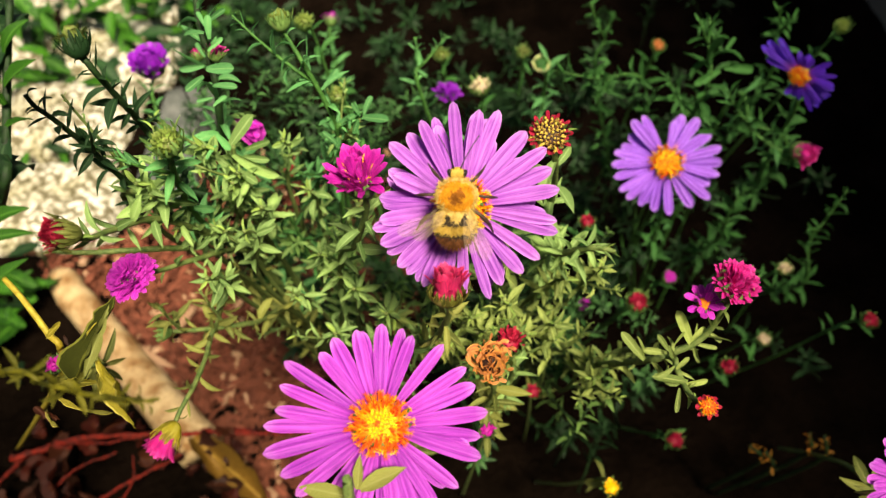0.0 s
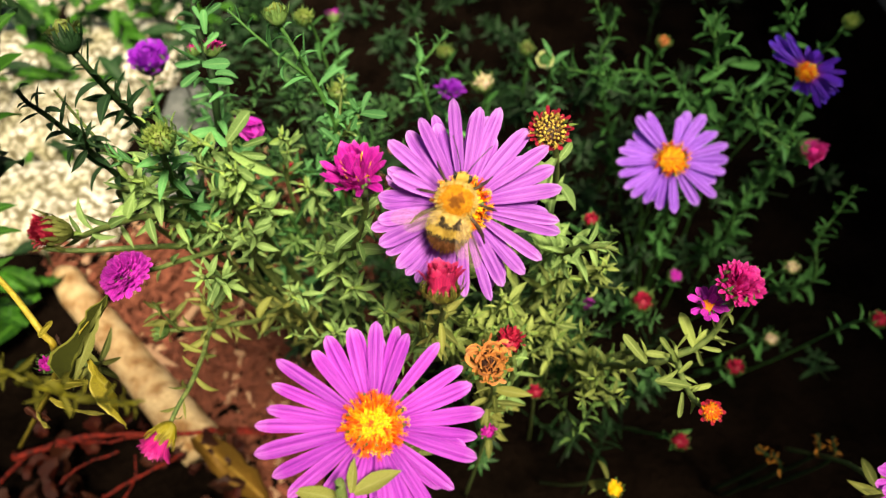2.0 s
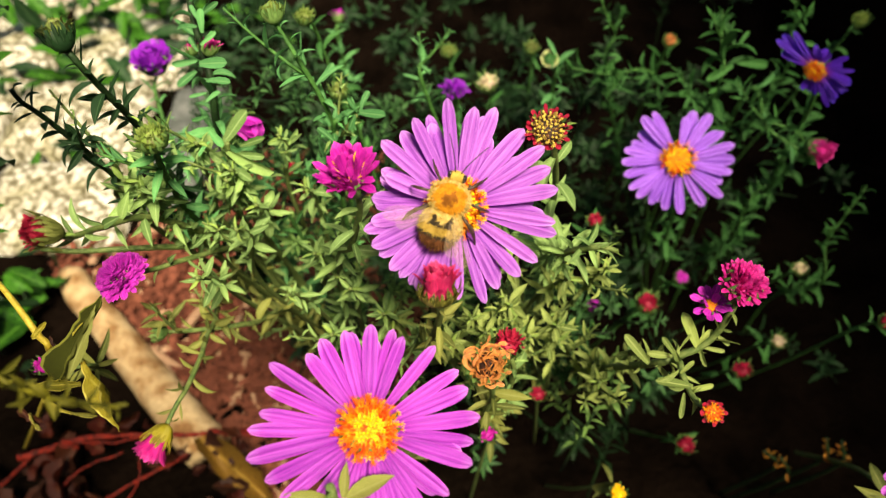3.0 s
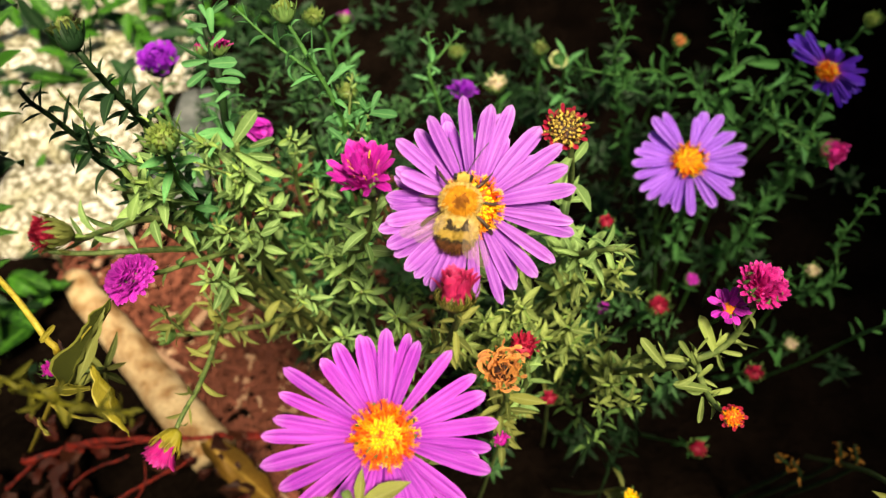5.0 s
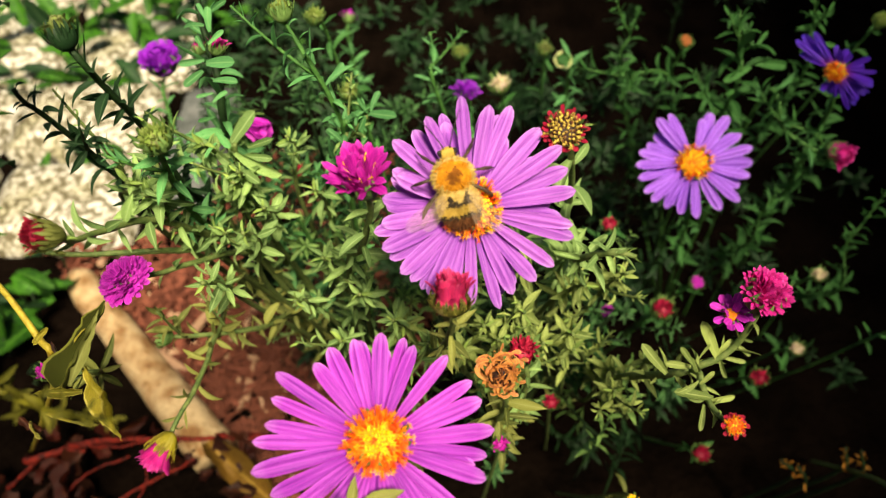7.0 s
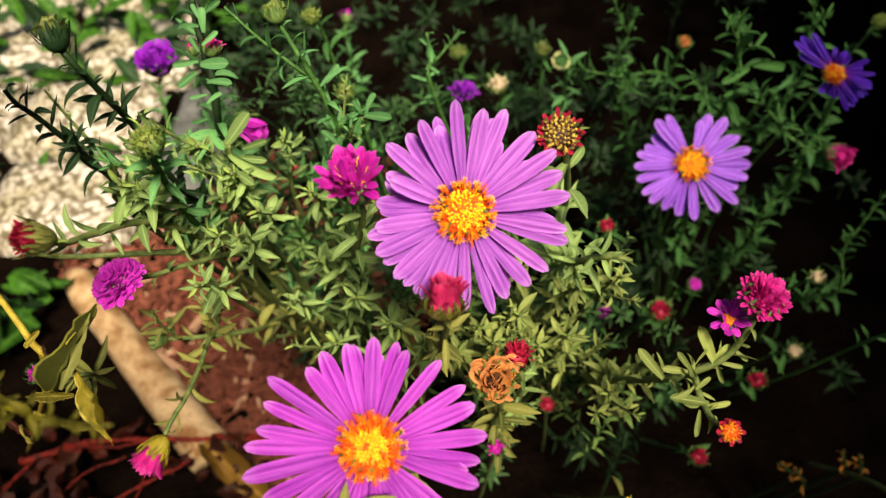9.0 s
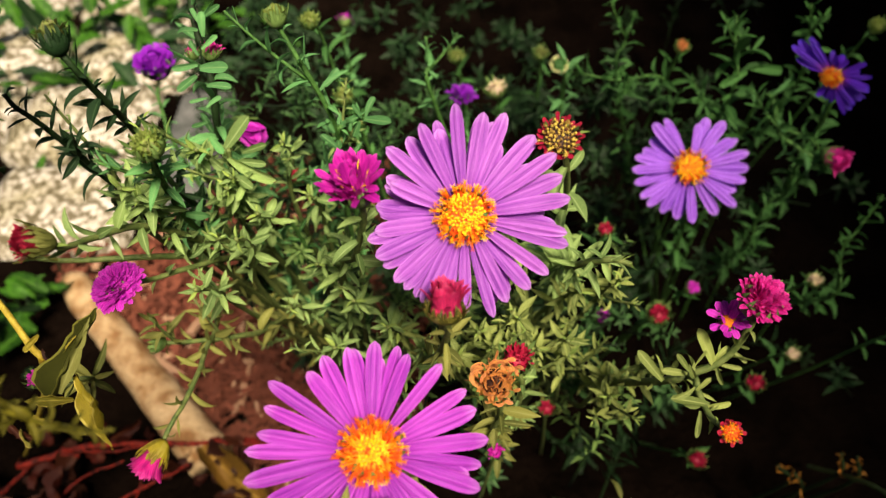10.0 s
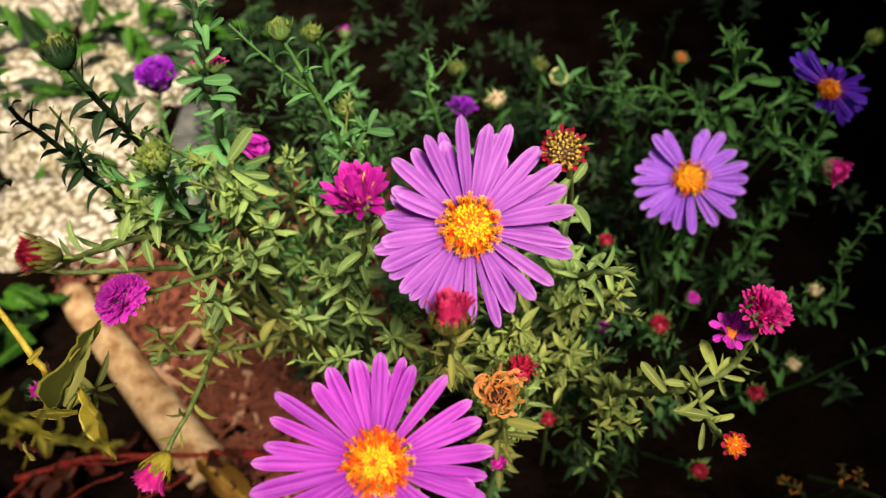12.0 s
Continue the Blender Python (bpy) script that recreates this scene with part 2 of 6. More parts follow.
def part(name, me, parent, m=None, label=""):
    """One mesh object under a thing or a part, at m in its parent's space."""
    ob = new(name, me)
    ob.parent = parent
    ob.matrix_basis = m or Matrix()
    return tagged(ob, label)


def axes(at, along, up, sx=1.0, sy=1.0, sz=1.0):
    """A matrix whose x axis goes along, with z as near to up as it can."""
    x = Vector(along).normalized()
    y = Vector(up).cross(x)
    y = y.normalized() if y.length > 1e-6 else x.orthogonal().normalized()
    z = x.cross(y)
    m = Matrix((x * sx, y * sy, z * sz)).transposed().to_4x4()
    m.translation = at
    return m


def blade(rows, cols, width, bend, cup, twist=0.0, wave=0.0, ridge=0.0, seed=0):
    """A leaf or petal of length 1 along x; width(u) gives its half width."""
    rnd = random.Random(seed)
    ph = rnd.uniform(0, 6)
    v, u, f = [], [], []
    for i in range(rows + 1):
        s = 1 - (1 - i / rows) ** 1.45
        ang = bend * s
        px = math.sin(ang) / bend if abs(bend) > 1e-4 else s
        pz = (math.cos(ang) - 1) / bend if abs(bend) > 1e-4 else 0.0
        for j in range(cols + 1):
            t = j / cols * 2 - 1
            w = width(s)
            z = cup * t * t * w - ridge * w * (1 - math.cos(t * math.pi * 2)) * 0.5 + wave * math.sin(s * 9 + ph + t * 2) * w
            tw = twist * s
            y, z = t * w * math.cos(tw) - z * math.sin(tw), t * w * math.sin(tw) + z * math.cos(tw)
            v.append((px + z * math.sin(ang), y, pz + z * math.cos(ang)))
            u.append((s, j / cols))
    for i in range(rows):
        for j in range(cols):
            a = i * (cols + 1) + j
            f.append((a, a + cols + 1, a + cols + 2, a + 1))
    return np.array(v), f, np.array(u)


def leaf_width(k):
    return lambda s: k * max(0.03, (0.34 + 0.66 * math.sin(math.pi / 2 * min(1.0, s / 0.45))) * (1 - (max(0.0, s - 0.42) / 0.58) ** 1.7))


def petal_width(k):
    return lambda s: k * (0.42 + 0.58 * math.sin(min(1.0, s * 1.5) * math.pi / 2)) * (1.0 if s < 0.76 else math.sqrt(max(0.0, 1 - ((s - 0.76) / 0.24) ** 2)) * 0.9 + 0.1)


LEAVES = [blade(6, 4, leaf_width(0.105 + 0.018 * (i % 3)), -0.25 + 0.38 * i, 0.55, 0.22 * (i - 2.5), 0.06, seed=i) for i in range(6)]
SMALL = [blade(4, 2, leaf_width(0.11), 0.0 + 0.45 * i, 0.5, 0.2 * (i - 1), seed=i) for i in range(4)]
PETALS = [blade(9, 8, petal_width(0.100 + 0.008 * (i % 4)), -0.04 + 0.09 * i, -0.16, 0.10 * (i - 2.5), 0.05, 0.34, seed=i) for i in range(6)]
BLUNT = [blade(7, 4, petal_width(0.118 + 0.01 * i), -0.2 + 0.3 * i, 0.45, 0.2 * (i - 1.5), 0.05, seed=i) for i in range(4)]
STRIPS = [blade(4, 2, petal_width(0.10), -0.5 + 0.45 * i, 0.3, 0.1 * i, seed=i) for i in range(4)]
CURLS = [blade(8, 2, petal_width(0.13), 0.8 + 0.8 * i, 0.5, 1.5, 0.3, seed=i) for i in range(4)]


def shared(pieces, name, m):
    return [mesh_of(name, v, f, [m], u) for v, f, u in pieces]


_cache = {}


def meshes_for(kind, pieces, m):
    key = (kind, m.name)
    if key not in _cache:
        _cache[key] = shared(pieces, kind, m)
    return _cache[key]


def spline(points, steps):
    p = [Vector(q) for q in points]
    p = [p[0] * 2 - p[1], *p, p[-1] * 2 - p[-2]]
    out = []
    for i in range(1, len(p) - 2):
        a, b, c, d = p[i - 1 : i + 3]
        for k in range(steps):
            t = k / steps
            out.append(0.5 * (2 * b + (c - a) * t + (2 * a - 5 * b + 4 * c - d) * t * t + (3 * b - a - 3 * c + d) * t**3))
    return out + [p[-2]]


def tube(line, radius, sides=7, rough=0.0, seed=0):
    """A tapered round stem along a line; radius(s) from 0 at its first point to 1 at its last."""
    rnd = random.Random(seed)
    v, f, u = [], [], []
    n = len(line)
    side = None
    for i, q in enumerate(line):
        d = (line[min(i + 1, n - 1)] - line[max(i - 1, 0)]).normalized()
        side = d.orthogonal().normalized() if side is None else (side - d * side.dot(d)).normalized()
        o = d.cross(side)
        r = radius(i / (n - 1))
        for k in range(sides):
            a = k * 2 * math.pi / sides
            rr = r * (1 + rough * rnd.uniform(-1, 1))
            v.append(q + (side * math.cos(a) + o * math.sin(a)) * rr)
            u.append((i / (n - 1), k / sides))
    for i in range(n - 1):
        for k in range(sides):
            a, b = i * sides + k, i * sides + (k + 1) % sides
            f.append((a, b, b + sides, a + sides))
    f.append(tuple(range(sides))[::-1])
    f.append(tuple(range((n - 1) * sides, n * sides)))
    return np.array([tuple(q) for q in v]), f, np.array(u)


def dome(r, h, rings=6, sides=16, below=0.0):
    v, f, u = [], [], []
    for i in range(rings + 1):
        a = i / rings * math.pi / 2
        for k in range(sides):
            t = k * 2 * math.pi / sides
            v.append((r * math.cos(a) * math.cos(t), r * math.cos(a) * math.sin(t), h * math.sin(a) - below))
            u.append((i / rings, k / sides))
    for i in range(rings):
        for k in range(sides):
            a, b = i * sides + k, i * sides + (k + 1) % sides
            f.append((a, b, b + sides, a + sides))
    return np.array(v), f, np.array(u)


def ball(rx, ry, rz, rings=10, sides=14, lump=0.0, seed=0):
    v, f, u = [], [], []
    for i in range(rings + 1):
        a = i / rings * math.pi
        for k in range(sides):
            t = k * 2 * math.pi / sides
            d = Vector((math.sin(a) * math.cos(t), math.sin(a) * math.sin(t), math.cos(a)))
            g = 1 + lump * noise.noise(d * 2.3 + Vector((seed, 0, 0)))
            v.append((d.x * rx * g, d.y * ry * g, d.z * rz * g))
            u.append((i / rings, k / sides))
    for i in range(rings):
        for k in range(sides):
            a, b = i * sides + k, i * sides + (k + 1) % sides
            f.append((a, a + sides, b + sides, b))
    return np.array(v), f, np.array(u)


# ---- ground, edging and setts ----
def build_ground():
    n = 150
    s = np.linspace(-1, 1, n)
    c = np.sign(s) * (0.75 * np.abs(s) + 40 * np.abs(s) ** 9)
    v, f = [], []
    for j in range(n):
        for i in range(n):
            x, y = c[i], c[j] + 0.3
            near = max(0.0, 1 - max(abs(x), abs(y - 0.3)) / 0.8)
            z = near * (0.010 * noise.noise(Vector((x * 14, y * 14, 0))) + 0.006 * noise.noise(Vector((x * 47, y * 47, 3)))) - 0.008
            v.append((x, y, z))
    for j in range(n - 1):
        for i in range(n - 1):
            a = j * n + i
            f.append((a, a + 1, a + n + 1, a + n))
    tagged(new("ground", mesh_of("ground", v, f, [SHADED_SOIL])), "garden soil of the bed, near-black with shade in its colour", "ground", kind="structure")


def chip(seed):
    rnd = random.Random(seed)
    bm = bmesh.new()
    bmesh.ops.create_cube(bm, size=1.0)
    for v in bm.verts:
        v.co.x *= 1 + rnd.uniform(-0.35, 0.2)
        v.co += Vector([rnd.uniform(-0.16, 0.16) for _ in range(3)])
    bm.verts.index_update()
    out = np.array([tuple(v.co) for v in bm.verts]), [tuple(v.index for v in q.verts) for q in bm.faces], np.zeros((8, 2))
    bm.free()
    return out


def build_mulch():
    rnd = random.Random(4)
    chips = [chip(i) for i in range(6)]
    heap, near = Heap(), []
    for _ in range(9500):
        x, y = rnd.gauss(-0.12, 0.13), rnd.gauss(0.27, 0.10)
        # Chips also left out where the bed is to look dark, leaving near-black soil.
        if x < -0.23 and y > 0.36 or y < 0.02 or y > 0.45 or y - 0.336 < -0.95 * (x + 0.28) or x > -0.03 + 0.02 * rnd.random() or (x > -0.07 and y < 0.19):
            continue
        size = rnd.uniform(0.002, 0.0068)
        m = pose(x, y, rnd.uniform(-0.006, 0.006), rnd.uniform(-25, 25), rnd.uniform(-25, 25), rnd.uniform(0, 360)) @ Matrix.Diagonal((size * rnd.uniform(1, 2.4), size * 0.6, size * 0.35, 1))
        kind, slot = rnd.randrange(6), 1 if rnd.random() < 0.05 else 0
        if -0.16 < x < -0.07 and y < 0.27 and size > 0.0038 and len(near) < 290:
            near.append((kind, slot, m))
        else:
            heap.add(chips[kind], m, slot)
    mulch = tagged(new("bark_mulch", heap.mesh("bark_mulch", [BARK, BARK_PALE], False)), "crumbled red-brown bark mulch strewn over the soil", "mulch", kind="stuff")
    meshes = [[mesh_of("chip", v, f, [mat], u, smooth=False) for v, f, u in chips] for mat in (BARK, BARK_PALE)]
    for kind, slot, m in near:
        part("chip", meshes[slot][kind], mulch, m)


def build_edging():
    a, b = Vector((-0.2620, 0.3226, 0)), Vector((-0.1368, 0.1936, 0))
    line = [a.lerp(b, i / 28) + Vector((0, 0, 0.009)) + Vector([0.0014 * noise.noise(Vector((i * 0.35, k * 5.0, 0))) for k in range(3)]) for i in range(29)]

    def girth(t):
        return (0.0100 + 0.0036 * t + 0.0005 * noise.noise(Vector((t * 9, 2, 0)))) * min(1.0, 0.62 + t * 9)

    return tagged(new("edging_log", mesh_of("edging_log", *tube(line, girth, 18, 0.02, 3)[:2], [TIMBER])), "weathered pale timber log edging the flower bed", "garden edging")


def sett(seed, w, d, h):
    rnd = random.Random(seed)
    nx, ny = 7, 7
    v, f = [], []
    for j in range(ny + 1):
        for i in range(nx + 1):
            u, t = i / nx * 2 - 1, j / ny * 2 - 1
            edge = max(abs(u), abs(t))
            drop = 0.0 if edge < 0.72 else (edge - 0.72) / 0.28
            z = h - 0.010 * drop**2.2 + 0.003 * noise.noise(Vector((u * 2.4 + seed * 9, t * 2.4, 0)))
            sq = 1 - 0.05 * (abs(u * t)) ** 3
            v.append((u * w / 2 * sq + rnd.uniform(-1, 1) * 0.0012, t * d / 2 * sq + rnd.uniform(-1, 1) * 0.0012, z))
    for j in range(ny):
        for i in range(nx):
            a = j * (nx + 1) + i
            f.append((a, a + 1, a + nx + 2, a + nx + 1))
    rim = [i for i in range(nx + 1)] + [(j + 1) * (nx + 1) - 1 for j in range(1, ny + 1)] + [ny * (nx + 1) + i for i in range(nx - 1, -1, -1)] + [j * (nx + 1) for j in range(ny - 1, 0, -1)]
    base = len(v)
    for k in rim:
        v.append((v[k][0], v[k][1], -0.03))
    m = len(rim)
    for k in range(m):
        f.append((rim[(k + 1) % m], rim[k], base + k, base + (k + 1) % m))
    return mesh_of("sett", v, f, [SETT])


def build_paving():
    paving = tagged(new("paving"), "pale granite setts laid beside the bed", "paving", kind="structure")
    kinds = [sett(i, 0.112, 0.088, 0.012) for i in range(4)]
    rnd = random.Random(11)
    for row in range(11):
        for col in range(12):
            x = -0.298 - col * 0.121 - (0.012 if row % 2 else 0.0) + 0.015 * rnd.uniform(-1, 1) * 0.3
            y = 0.396 + row * 0.096
            part("sett", rnd.choice(kinds), paving, pose(x, y, rnd.uniform(-0.003, 0.003), rnd.uniform(-2, 2), rnd.uniform(-2, 2), rnd.uniform(-2, 2)))
    me = sett(9, 0.045, 0.14, 0.02)
    me.materials[0] = SETT_GREY
    block = tagged(new("concrete_block", me), "grey weathered concrete block set beside the granite setts", "block", kind="structure")
    block.matrix_world = pose(-0.211, 0.462, -0.005, 0, 0, 1)


def build_shade_walls():
    """Unseen walls added beyond the view to shade the bed's right and near left side."""
    for name, at, long, h, turn in (("shade_wall_east", (0.53, -0.20), 3.6, 1.75, 92.9), ("shade_wall_south", (-1.31, -0.42), 2.86, 1.06, 0.0)):
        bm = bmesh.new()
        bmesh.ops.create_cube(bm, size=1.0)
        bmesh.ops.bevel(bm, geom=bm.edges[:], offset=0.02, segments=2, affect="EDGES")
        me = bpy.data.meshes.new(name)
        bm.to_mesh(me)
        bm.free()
        me.materials.append(SHADE_WALL)
        w = tagged(new(name, me), "unseen dark wall added to shade the bed", "wall", kind="structure")
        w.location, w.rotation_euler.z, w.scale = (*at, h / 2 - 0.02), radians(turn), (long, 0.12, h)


# ---- flowers ----
TO_EYE = Vector((0, -0.643, 0.766))
RIGHT, UP = Vector((1, 0, 0)), Vector((0, 0.766, 0.643))


def facing(right=0.0, up=0.0):
    """A head's axis: towards the viewer, leaning right or up."""
    return (TO_EYE + RIGHT * right + UP * up).normalized()


def involucre(parent, r, h, m, rnd, mat=None):
    """Green cup of small scales under a head; the head's axis is z."""
    heap = Heap()
    v, f, u = dome(r, h, 5, 12)
    heap.add((v * (1, 1, -1), [q[::-1] for q in f], u), Matrix())
    for ring, (z, k) in enumerate(((-0.75, 0.62), (-0.45, 0.9), (-0.1, 1.03))):
        for i in range(13):
            a = i * 2 * math.pi / 13 + ring * 0.24
            d = Vector((math.cos(a), math.sin(a), 0))
            heap.add(rnd.choice(SMALL), axes(d * r * k + Vector((0, 0, z * h)), d * 0.45 + Vector((0, 0, 1)), d, h * rnd.uniform(0.75, 1.1), h * 1.25, h))
    return tagged(part("involucre", heap.mesh("involucre", [mat or LEAF_MANY]), parent, m, "green scaly involucre"), kind="stuff")


def disc_mesh(r, h, rnd, yellow, count, mats, tips=0.45):
    """Domed disc of small tubular florets: open outer ones with spread lobes, closed inner ones."""
    heap = Heap()
    heap.add(dome(r * 0.96, h * 0.66, 5, 18), Matrix(), 2)
    bud = tube([Vector((0, 0, z)) for z in (0, 0.45, 0.8, 1.0)], lambda s: 0.5 * (1.0 if s < 0.5 else 1.25 - 1.5 * (s - 0.5)), 6)
    gap = r * math.sqrt(math.pi / count)
    for i in range(count):
        q = math.sqrt((i + 0.5) / count)
        a = i * 2.39996 + rnd.uniform(-0.12, 0.12)
        z = h * 0.70 * math.sqrt(max(0, 1 - (0.94 * q) ** 2))
        p = Vector((r * q * math.cos(a), r * q * math.sin(a), z - r * 0.08))
        inner = q < yellow * rnd.uniform(0.82, 1.12)
        up = Vector((q * math.cos(a) * (0.75 if inner else 1.0), q * math.sin(a) * (0.75 if inner else 1.0), 0.8)).normalized()
        up = (up + Vector([rnd.uniform(-0.2, 0.2) for _ in range(3)])).normalized()
        long = r * (0.17 + 0.10 * rnd.random() if inner else 0.24 + 0.26 * rnd.random())
        wide = gap * (rnd.uniform(0.72, 0.98) if inner else rnd.uniform(0.5, 0.7))
        m = axes(p, up.orthogonal(), up, wide, wide, long)
        slot = (0 if rnd.random() < 0.9 else 1) if inner else (1 if rnd.random() < 0.6 else 2)
        heap.add(bud, m, slot)
        if not inner or rnd.random() < 0.25:
            lobe = 0 if rnd.random() < tips else slot
            for k in range(5):
                b = k * math.pi * 0.4 + a
                tip = m @ Vector((math.cos(b) * 0.4, math.sin(b) * 0.4, 0.9))
                out = (m.to_3x3() @ Vector((math.cos(b), math.sin(b), 0))).normalized()
                heap.add(SMALL[1], axes(tip, out + up * 0.5, up, r * 0.13, r * 0.2, r * 0.12), lobe)
    return heap.mesh("disc", mats)


def daisy(parent, at, axis, rays, reach, disc, mat, seed, yellow=0.62, width=1.0, lift=0.16, florets=170, roll=0.0, cup=True, under=0, tips=0.45, mats=(DISC_YELLOW, DISC_ORANGE, DISC_RED), label="open flower head with golden disc florets"):
    """Open flower head with its ray petals; rays: angle and relative length of each."""
    rnd = random.Random(seed)
    z = Vector(axis).normalized()
    x = (RIGHT - z * RIGHT.dot(z)).normalized()
    m = Matrix((x, z.cross(x), z)).transposed().to_4x4()
    m.translation = Vector(at) - parent.location
    head = part("flower_head", disc_mesh(disc, disc * 0.62, rnd, yellow, florets, mats, tips), parent, m, label)
    kinds = meshes_for("petal", PETALS, mat)
    rays = list(rays) + [(rnd.uniform(0, 360), rnd.uniform(0.84, 0.95)) for _ in range(under)]
    for i, (deg, k) in enumerate(rays):
        a = radians(deg + roll + rnd.uniform(-1.5, 1.5))
        low = 2 if i >= len(rays) - under else i % 2
        up = lift + rnd.uniform(-0.05, 0.05) - 0.12 * low
        d = Vector((math.cos(a), math.sin(a), up))
        n = Vector((-math.cos(a) * up, -math.sin(a) * up, 1)) + Vector((-math.sin(a), math.cos(a), 0)) * rnd.uniform(-0.3, 0.3)
        start = Vector((math.cos(a), math.sin(a), 0)) * disc * 0.80 + Vector((0, 0, -disc * 0.10 - 0.0009 * low - 0.0003 * (i % 3)))
        long = reach * k - disc * 0.80
        part("petal", rnd.choice(kinds), head, axes(start, d, n, long, reach * width * rnd.uniform(0.88, 1.08), reach * 0.8))
    if cup:
        involucre(head, disc * 0.85, disc * 0.9, Matrix.Translation((0, 0, -disc * 0.12)), rnd)
    return head


def tuft(parent, at, axis, r, long, mat, seed, count=40, spread=(0.0, 0.5), cup_r=None, cup_h=None, width=1.0, name="bud", pieces=None, label="", joined=False, core=None, green=None):
    """Bud or half-open head: a scaly cup with a brush of narrow petals."""
    rnd = random.Random(seed)
    z = Vector(axis).normalized()
    x = z.orthogonal().normalized()
    m = Matrix((x, z.cross(x), z)).transposed().to_4x4()
    m.translation = Vector(at) - parent.location
    heap = Heap()
    heap.add(dome(r * 0.8, r * 0.6, 4, 12), Matrix(), 0)
    cells = []
    pieces = pieces or STRIPS
    for i in range(count):
        q = math.sqrt((i + 0.5) / count)
        a = i * 2.39996
        d = Vector((math.cos(a), math.sin(a), 0))
        s = spread[0] + (spread[1] - spread[0]) * q + rnd.uniform(-0.1, 0.1)
        way = d * math.sin(s) + Vector((0, 0, math.cos(s)))
        k = long * (rnd.uniform(0.5, 1.3) if pieces is CURLS else rnd.uniform(0.8, 1.1))
        if pieces is CURLS:
            crumb = Vector([rnd.uniform(-1, 1) for _ in range(3)]).normalized()
            cells.append(axes(crumb * r * rnd.uniform(0.3, 1.0), crumb * 0.8 + Vector([rnd.uniform(-1, 1) for _ in range(3)]), crumb, k, k * width * 1.2, k))
            continue
        cells.append(axes(d * r * 0.72 * q + Vector((0, 0, r * 0.4 * (1 - q))), way, Vector((0, 0, math.sin(s))) - d * math.cos(s), k, k * width * 1.2, k))
    if joined:
        for c in cells:
            heap.add(rnd.choice(pieces), c, 0)
        head = tagged(part(name, heap.mesh(name, [core or mat, mat]), parent, m, label), kind="stuff")
        for p in head.data.polygons:
            p.material_index = 1 if core and p.index >= 48 else 0
    else:
        head = part(name, heap.mesh(name, [core or mat]), parent, m, label)
        kinds = meshes_for("narrow_petal" if pieces is STRIPS else "curled_petal", pieces, mat)
        for c in cells:
            part("petal", rnd.choice(kinds), head, c)
    if cup_r != 0:
        involucre(head, cup_r or r * 1.02, cup_h or r * 1.1, Matrix.Translation((0, 0, r * 0.12)), rnd, green)
    return head


def leafy(points, label, leaf=0.0095, step=0.0030, mat=LEAF, stem=STEM, thick=(0.0006, 0.0011), seed=0, upto=0.75, twigs=0, category="aster", group="asters of the bed", rosette=6, flare=0.8, wide=1.0):
    """Aster stem from its tip to its base in the ground, with leaves of its own along it and some side shoots."""
    rnd = random.Random(seed)
    base = Vector(points[-1])
    ob = thing("aster", base, label, category, group)
    line = [q - base for q in spline(points, 8)]
    if stem is STEM and mat in (LEAF_SHADE_GREEN, LEAF_COOL):
        stem = STEM_FRESH
    part("stem", mesh_of("stem", *tube(line, lambda s: thick[0] + (thick[1] - thick[0]) * s, 7, 0.08, seed)[:2], [stem]), ob)
    kinds = meshes_for("leaf", LEAVES, mat)
    young = meshes_for("leaf", LEAVES, LEAF_TIP) if mat in (LEAF, LEAF_PALE) else kinds

    def dress(run, size, gap, crown, last):
        total, a, next_at = 0.0, rnd.uniform(0, 6), 0.0008
        length = sum((run[i + 1] - run[i]).length for i in range(len(run) - 1))
        for i in range(len(run) - 1):
            d = run[i + 1] - run[i]
            seg = d.length
            t = -d.normalized()
            while next_at < total + seg and next_at < length * last:
                p = run[i] + d * ((next_at - total) / seg)
                o = t.orthogonal().normalized()
                s = t.cross(o)
                a += 2.4 + rnd.uniform(-0.3, 0.3)
                out = o * math.cos(a) + s * math.sin(a)
                k = min(1.0, 0.45 + next_at / 0.02)
                rise = (0.9 if next_at < 0.006 else 0.45) + rnd.uniform(-0.15, 0.25)
                way = out * flare * rnd.uniform(0.7, 1.25) + t * rise + Vector([rnd.uniform(-0.22, 0.22) for _ in range(3)]) + Vector((0, 0, 0.08))
                z = size * k * rnd.uniform(0.6, 1.3)
                part("leaf", rnd.choice(young if next_at < 0.003 else kinds), ob, axes(p + out * 0.0004, way, t - out * 0.2 + Vector([rnd.uniform(-0.45, 0.45) for _ in range(3)]), z, z * wide * rnd.uniform(0.8, 1.15), z))
                next_at += gap * rnd.uniform(0.7, 1.3) * (0.5 if next_at < crown * 0.0012 else 1.0)
            total += seg

    dress(line, leaf, step, rosette, upto)
    for k in range(twigs):
        i = int(len(line) * rnd.uniform(0.12, 0.7))
        t = (line[i - 1] - line[i]).normalized()
        o = Vector([rnd.uniform(-1, 1) for _ in range(3)])
        o = (o - t * o.dot(t)).normalized()
        way = (o * 0.9 + t * 0.6 + Vector((0, -0.1, 0.35))).normalized()
        n = rnd.uniform(0.010, 0.024)
        run = [line[i] + way * n * s + Vector((0, 0, 0.25 * n * s * s)) for s in (1, 0.75, 0.5, 0.25, 0)]
        part("side_shoot", mesh_of("side_shoot", *tube(run, lambda s: 0.0003 + 0.0003 * s, 5)[:2], [stem]), ob)
        dress(run, leaf * 0.8, 0.0022, 5, 0.95)
    return ob


